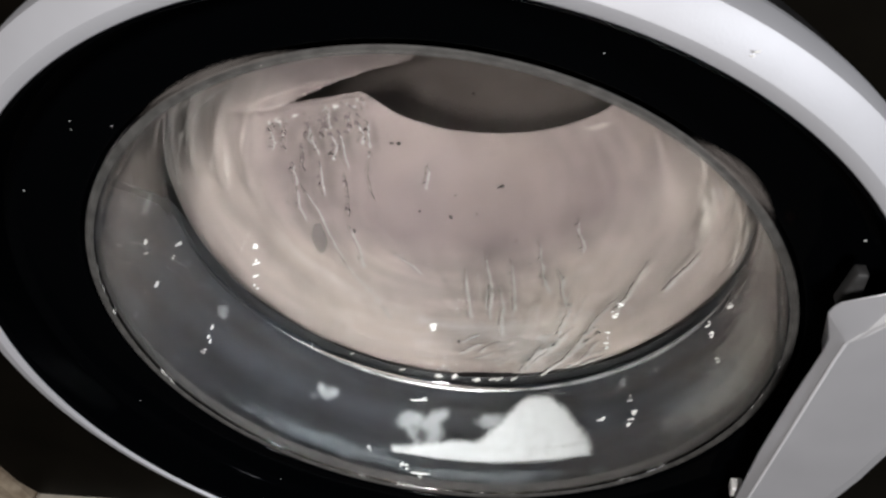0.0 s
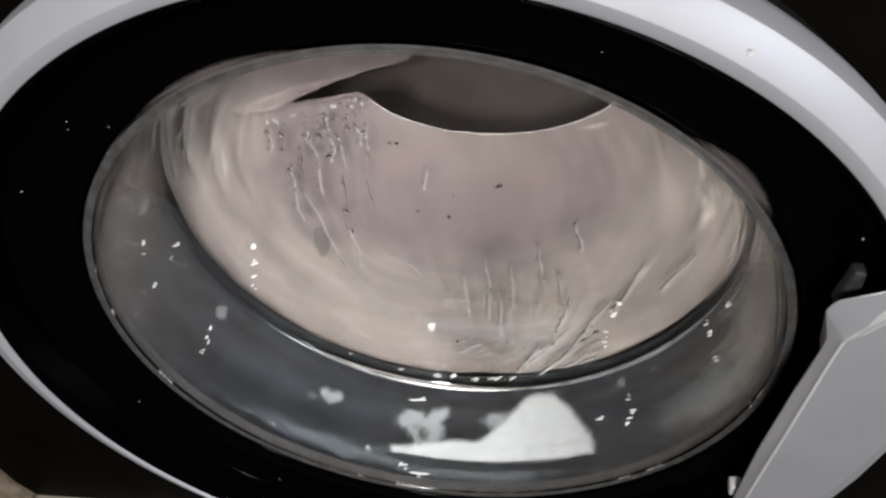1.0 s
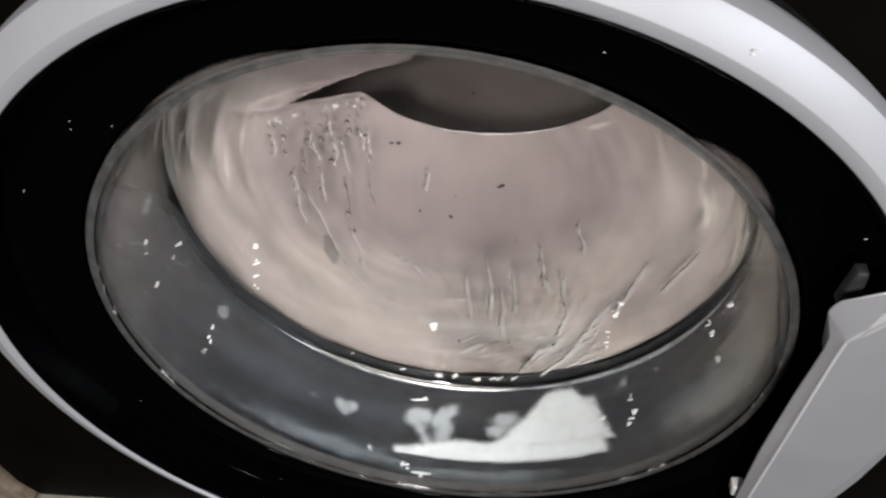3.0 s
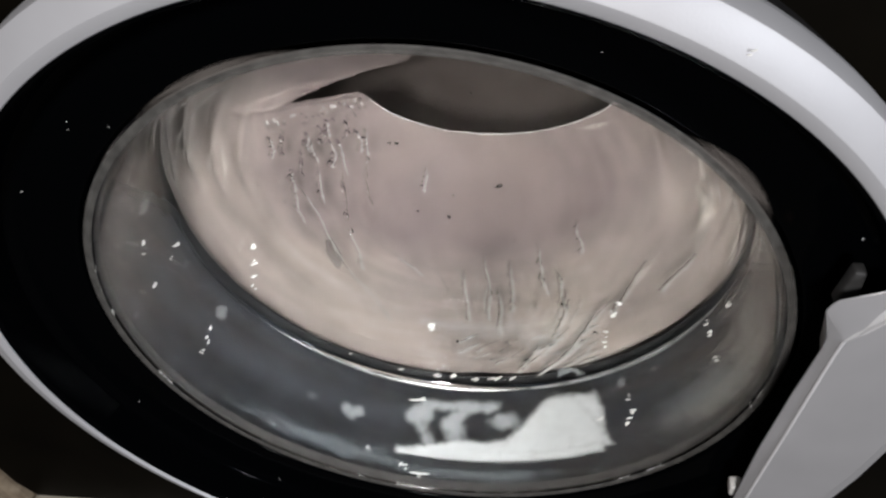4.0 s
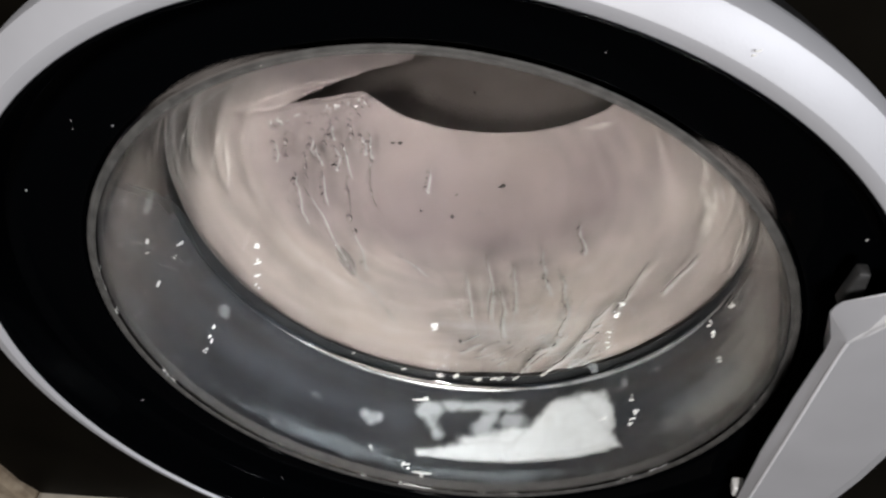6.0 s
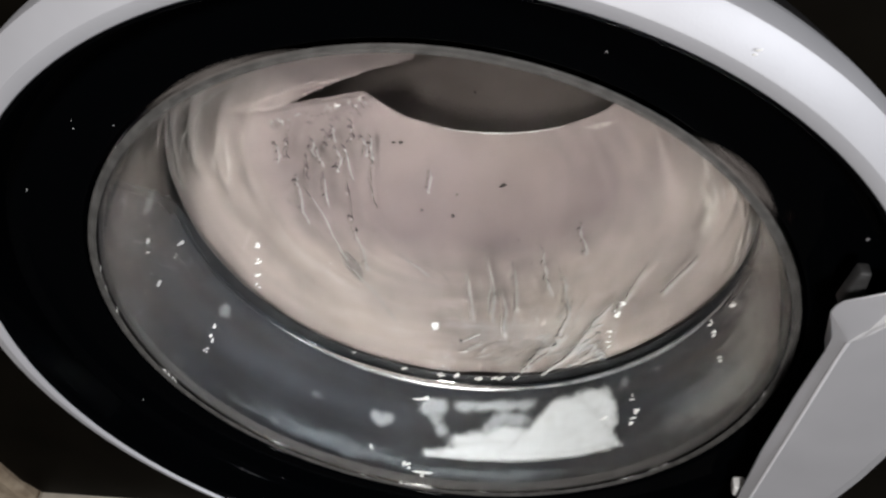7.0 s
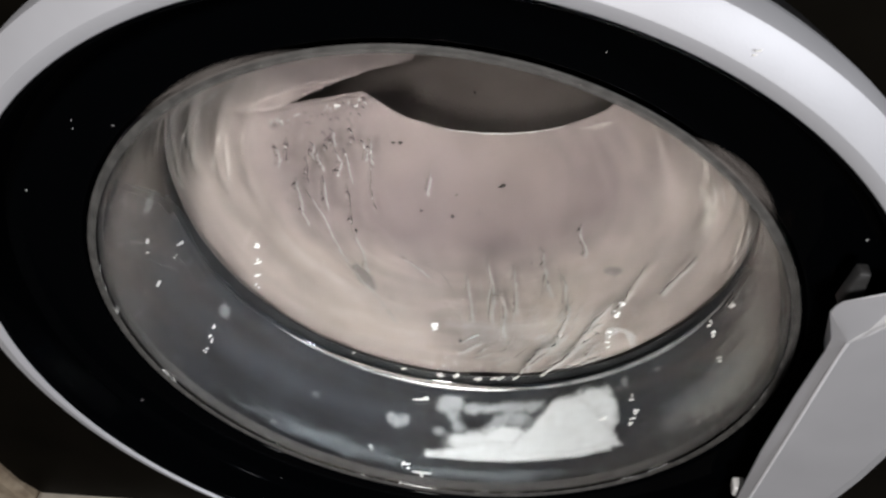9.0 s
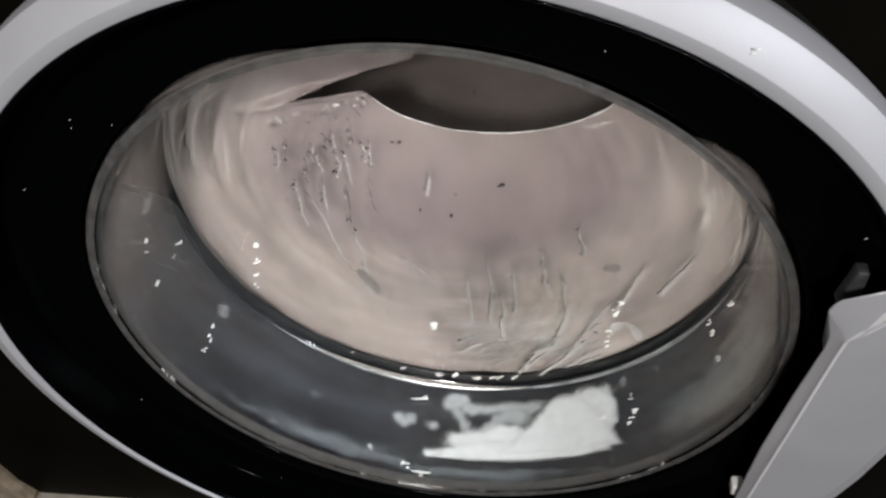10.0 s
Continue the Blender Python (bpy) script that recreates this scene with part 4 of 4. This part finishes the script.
GRIT = [(-0.0258, 0.0523), (-0.0220, 0.0520), (0.029, 0.0189), (0.0306, 0.0201), (-0.0012, -0.0034), (-0.019, 0.0016), (-0.0622, -0.0143), (-0.0123, -0.1247)]


def ribbon(c, width):
    """A thin curved smear through three points (x, z) on the back of the glass."""
    a, b, d = Vector(c[0:2]), Vector(c[2:4]), Vector(c[4:6])
    b = 2 * b - (a + d) / 2
    n, m = 40, 6
    bm = bmesh.new()
    rows, dens = [], []
    for i in range(n + 1):
        t = i / n
        p = (1 - t) ** 2 * a + 2 * t * (1 - t) * b + t * t * d
        g = (2 * (1 - t) * (b - a) + 2 * t * (d - b)).normalized()
        w = width * (0.55 + 0.6 * noise.noise((t * 3, c[0] * 300, 1.0))) * (0.35 + 0.65 * math.sin(math.pi * t))
        row = []
        for j in range(m + 1):
            q = 2 * j / m - 1
            x, z = p.x + g.y * w * q, p.y - g.x * w * q
            y = BACK + 0.0003 + 0.0004 * (1 - q * q) - 0.0035 * min(1.2, math.hypot(x, z) / 0.145) ** 2
            row.append(bm.verts.new((x, y, z)))
            dens.append((1 - q * q) * math.sin(math.pi * t) ** 0.7 * (0.75 + 0.6 * noise.noise((t * 9, q * 2, c[1] * 200))))
        rows.append(row)
    for p, q in zip(rows, rows[1:]):
        for j in range(m):
            bm.faces.new((p[j], p[j + 1], q[j + 1], q[j]))
    ob = part("pale_streak", bm, STREAK)
    at = ob.data.attributes.new("dense", "FLOAT", "POINT")
    for k, v in enumerate(dens):
        at.data[k].value = max(0.0, v)
    ob.location = (0, 0, ZC)
    tagged(ob, "pale curved streak on the back of the glass", "soap streak", "streaks on the glass")


def film_patch(rx, rz, seed):
    bm = bmesh.new()
    bmesh.ops.create_icosphere(bm, subdivisions=3, radius=1.0)
    for v in bm.verts:
        k = 1 + 0.35 * noise.noise(v.co * 1.5 + Vector((seed, 0, 0)))
        v.co = (v.co.x * rx * k, v.co.y * 0.0003, v.co.z * rz * k)
    ob = part("soap_film", bm, FILM)
    return tagged(ob, "dull grey film of soapy water sliding on the glass", "soap film", "films on the glass")


FILMS = []


def marks():
    FILMS.extend((film_patch(0.0048, 0.0042, 2.0), film_patch(0.0042, 0.0130, 5.0)))
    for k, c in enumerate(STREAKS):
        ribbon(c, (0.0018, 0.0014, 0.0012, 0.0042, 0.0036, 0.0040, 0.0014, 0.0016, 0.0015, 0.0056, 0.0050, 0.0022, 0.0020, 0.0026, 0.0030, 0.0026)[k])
    # fine pale arcs round the sides of the bowl
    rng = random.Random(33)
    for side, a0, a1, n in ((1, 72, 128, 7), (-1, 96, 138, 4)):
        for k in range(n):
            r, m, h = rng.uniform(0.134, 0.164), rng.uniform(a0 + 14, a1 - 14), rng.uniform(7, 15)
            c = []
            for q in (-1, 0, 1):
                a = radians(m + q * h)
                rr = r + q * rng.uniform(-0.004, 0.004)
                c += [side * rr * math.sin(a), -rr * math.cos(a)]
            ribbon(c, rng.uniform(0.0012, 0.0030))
    rng = random.Random(21)
    for x, z in GRIT:
        bm = bmesh.new()
        bmesh.ops.create_icosphere(bm, subdivisions=2, radius=rng.uniform(0.0009, 0.0015))
        k = rng.uniform(0.5, 1.8)
        for v in bm.verts:
            v.co = (v.co.x * k * (1 + 0.5 * noise.noise(v.co * 900 + Vector((x * 500, 0, 0)))), v.co.y * 0.3, v.co.z * (1 + 0.6 * noise.noise(v.co * 1100)) / k)
        ob = part("lint_speck", bm, LINT)
        ob.location = (x, BACK + 0.0003, ZC + z)
        tagged(ob, "tiny dark speck of lint stuck to the glass", "lint", "lint on the glass")


DUST = [(-0.1025, 0.1420), (-0.1191, 0.1452), (-0.1208, 0.1412), (0.181, 0.0766), (-0.1611, 0.1094), (-0.1253, -0.1523), (0.0841, 0.1637), (-0.185, -0.060)]


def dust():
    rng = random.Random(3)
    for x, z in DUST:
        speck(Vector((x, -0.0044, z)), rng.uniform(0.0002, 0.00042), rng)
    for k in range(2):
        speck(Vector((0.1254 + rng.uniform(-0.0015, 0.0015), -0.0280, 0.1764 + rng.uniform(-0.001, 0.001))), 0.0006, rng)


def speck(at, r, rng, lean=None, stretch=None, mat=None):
    """A small uneven speck, drawn out along a slant: painted glints, beads and dust."""
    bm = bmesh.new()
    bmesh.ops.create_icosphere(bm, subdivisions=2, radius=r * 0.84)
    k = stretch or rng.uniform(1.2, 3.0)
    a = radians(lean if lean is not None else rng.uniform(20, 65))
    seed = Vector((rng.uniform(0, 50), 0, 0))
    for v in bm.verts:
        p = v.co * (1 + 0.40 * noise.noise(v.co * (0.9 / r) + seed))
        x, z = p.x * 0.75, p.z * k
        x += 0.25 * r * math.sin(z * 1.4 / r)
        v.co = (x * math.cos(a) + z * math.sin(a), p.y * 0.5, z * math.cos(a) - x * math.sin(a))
    ob = part("glint_dust_speck", bm, mat or GLINTPIN)
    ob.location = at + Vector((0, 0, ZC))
    tagged(ob, "tiny bright speck for painted glints, pale beads and dust", "suds speck", "specks on the glass")


# ---- highlight along the gap of the load, painted as a pale line ----
EDGES = []


def wet_edge():
    e = thing("wet_edge", "thin pale line painted for the highlight along the gap's edge", "wet edge")
    for a0, a1, r in ((208, 246, 0.00042), (244, 292, 0.00048), (290, 338, 0.00050)):
        pts = []
        for i in range(30):
            a = radians(a0 + (a1 - a0) * i / 29)
            pts.append((HOLE[0] + 1.02 * HOLE[2] * math.cos(a), HOLE[1] + 1.02 * HOLE[3] * math.sin(a)))
        bm = bmesh.new()
        rings = []
        for i, (x, z) in enumerate(pts):
            k = r * (0.25 + 0.75 * math.sin(math.pi * (i + 1) / 31)) * (1 + 0.9 * noise.noise((i * 0.45, a0 * 0.37, 3.0)))
            y = load_depth(x, z) - 0.0004
            rings.append([bm.verts.new((x, y + k * math.sin(q), z + k * math.cos(q))) for q in (TAU * j / 8 for j in range(8))])
        for p, q in zip(rings, rings[1:]):
            for j in range(8):
                bm.faces.new((p[j], p[(j + 1) % 8], q[(j + 1) % 8], q[j]))
        bm.faces.new(rings[0])
        bm.faces.new(rings[-1])
        EDGES.append(part("edge_piece", bm, FLECK, e))


room()
washer()
door()
gasket()
drum()
LOAD = load()
water()
suds()
wet_edge()
marks()
dust()


def turn(deg, dy=0.0):
    """A pose turned by deg about the door's axis, towards +x at the bottom."""
    return pose(0, dy, ZC, 0, -deg, 0)


def motions():
    for ob, dx, dz in RIVULETS:
        walk(ob, [(t, pose(dx * t / 10, 0, ZC + dz * t / 10)) for t in (0.0, 5.0, 10.0)])
    rows = {
        "mound": [(0, 0, 0), (0.5, 0.3, 0), (1, 1.2, 0.001), (1.5, 2.6, 0.002), (2, 4.0, 0.003), (2.5, 5.4, 0.004), (4, 5.8, -0.003), (5.5, 6.6, -0.005), (7, 6.8, -0.005), (10, 7.2, -0.004)],
        "lump": [(0, -8.0, -0.004), (1, -7.0, -0.004), (2, -3.5, -0.004), (2.5, -1.8, -0.003), (4, 0.2, 0.001), (5.5, 1.4, 0.001), (7, 2.4, 0.003), (10, 2.8, 0.004)],
        "bank": [(0, 0, 0), (2.5, 0.2, 0), (4, 1.2, 0), (5.5, 4.0, 0), (7, 7.0, 0), (10, 7.4, 0)],
        "foot": [(0, 0, 0), (0.5, 0.3, 0), (1, 1.0, 0), (1.5, 2.0, 0), (2.5, 4.0, 0), (4, 3.6, 0), (7, 4.2, 0), (10, 4.7, 0)],
        "swell": [(0, 14, -0.002), (2.5, 15, -0.002), (4, 11, -0.003), (5.5, 5, -0.001), (7, 1.0, 0), (10, 0.5, 0.001)],
        "puff": [(0, 0, 0), (1, 0.5, 0.001), (2.5, 1.4, 0.003), (4, 2.1, 0.0055), (5.5, 3.4, 0.009), (7, 4.4, 0.0125), (8.5, 7.4, 0.016), (10, 10.0, 0.0185)],
        "tuft": [(0, 0, 0), (1, 0.4, 0.001), (2.5, 1.0, 0.004), (4, 5.2, 0.002), (5.5, 10.0, 0.001), (7, 14.3, 0), (10, 15.0, 0)],
        "heart": [(0, -0.9, 0.0015), (1, 0.6, 0), (2.5, 3.2, -0.0035), (4, 6.4, -0.0055), (5.5, 9.4, -0.007), (7, 12.8, -0.0065), (8.5, 15.8, -0.005), (10, 18.6, -0.003)],
        "dab": [(0, 6, -0.014), (7, 6, -0.014), (8.5, 2.5, -0.006), (10, 0, 0)],
        "wisp": [(0, 16, -0.026), (2.5, 18, -0.024), (4, -4.0, 0), (5.5, -1.0, 0.001), (7, 3.8, 0.001), (10, 6.0, -0.0015)],
        "scrap": [(0, 3.5, 0.0), (2.5, 6.8, 0.001), (4, 7.0, 0), (7, 9.0, 0), (10, 9.5, 0.0015)],
    }
    for key, r in rows.items():
        walk(FOAMS[key], [(t, turn(d, dy)) for t, d, dy in r])
    walk(FOAMS["curl"], [(t, pose(x, y, ZC + z)) for t, x, y, z in (
        (0.0, -0.010, -0.006, -0.030), (2.5, -0.006, -0.006, -0.026), (4.0, 0.0, -0.0005, -0.006), (5.5, 0.005, -0.0005, 0.000),
        (7.0, 0.010, 0.0015, 0.020), (8.5, 0.026, 0.0015, 0.036), (10.0, 0.034, 0.0015, 0.044))])
    walk(FILMS[0], [(t, pose(x, y, ZC + z)) for t, x, y, z in (
        (0.0, 0.080, 0.1035, -0.168), (5.5, 0.080, 0.1035, -0.168), (7.0, 0.082, 0.0950, -0.140), (7.5, 0.085, 0.0930, -0.105),
        (8.0, 0.0885, 0.0930, -0.072), (8.5, 0.0905, 0.0930, -0.054), (10.0, 0.0905, 0.0930, -0.0475))])
    walk(FILMS[1], [(t, pose(x, 0.0935, ZC + z, 0, ry, 0)) for t, x, z, ry in ((0.0, -0.086, -0.020, 8), (2.5, -0.082, -0.028, 4), (7.0, -0.072, -0.046, -12), (10.0, -0.064, -0.062, -22))])
    # how far each piece of the painted highlight shows; the spinning load trembles with it
    shine = [(0.0, 0, 0, 0), (0.5, 1, 1, 1), (1.0, 1, 1, 1), (1.5, 0.3, 1, 0.3), (2.0, 0.7, 1, 1), (2.5, 0, 1, 0), (4.0, 1, 1, 1), (4.5, 1, 1, 1),
             (5.0, 0, 0, 0), (5.5, 0, 0, 0), (7.0, 0, 1, 0.4), (7.5, 1, 1, 1), (8.0, 0.3, 1, 0), (8.5, 1, 1, 0.8), (9.0, 0, 1, 0.3), (9.5, 1, 1, 1), (10.0, 1, 1, 1)]
    for k, ob in enumerate(EDGES):
        walk(ob, [(row[0], pose(0, 0.004 * (1 - row[k + 1]), -0.0055 * (1 - row[k + 1]))) for row in shine])
    walk(LOAD, [(row[0], pose(0, 0.0004 * (1 - row[2]), ZC, 0, 0.25 * (row[1] - row[3]), 0)) for row in shine])


motions()
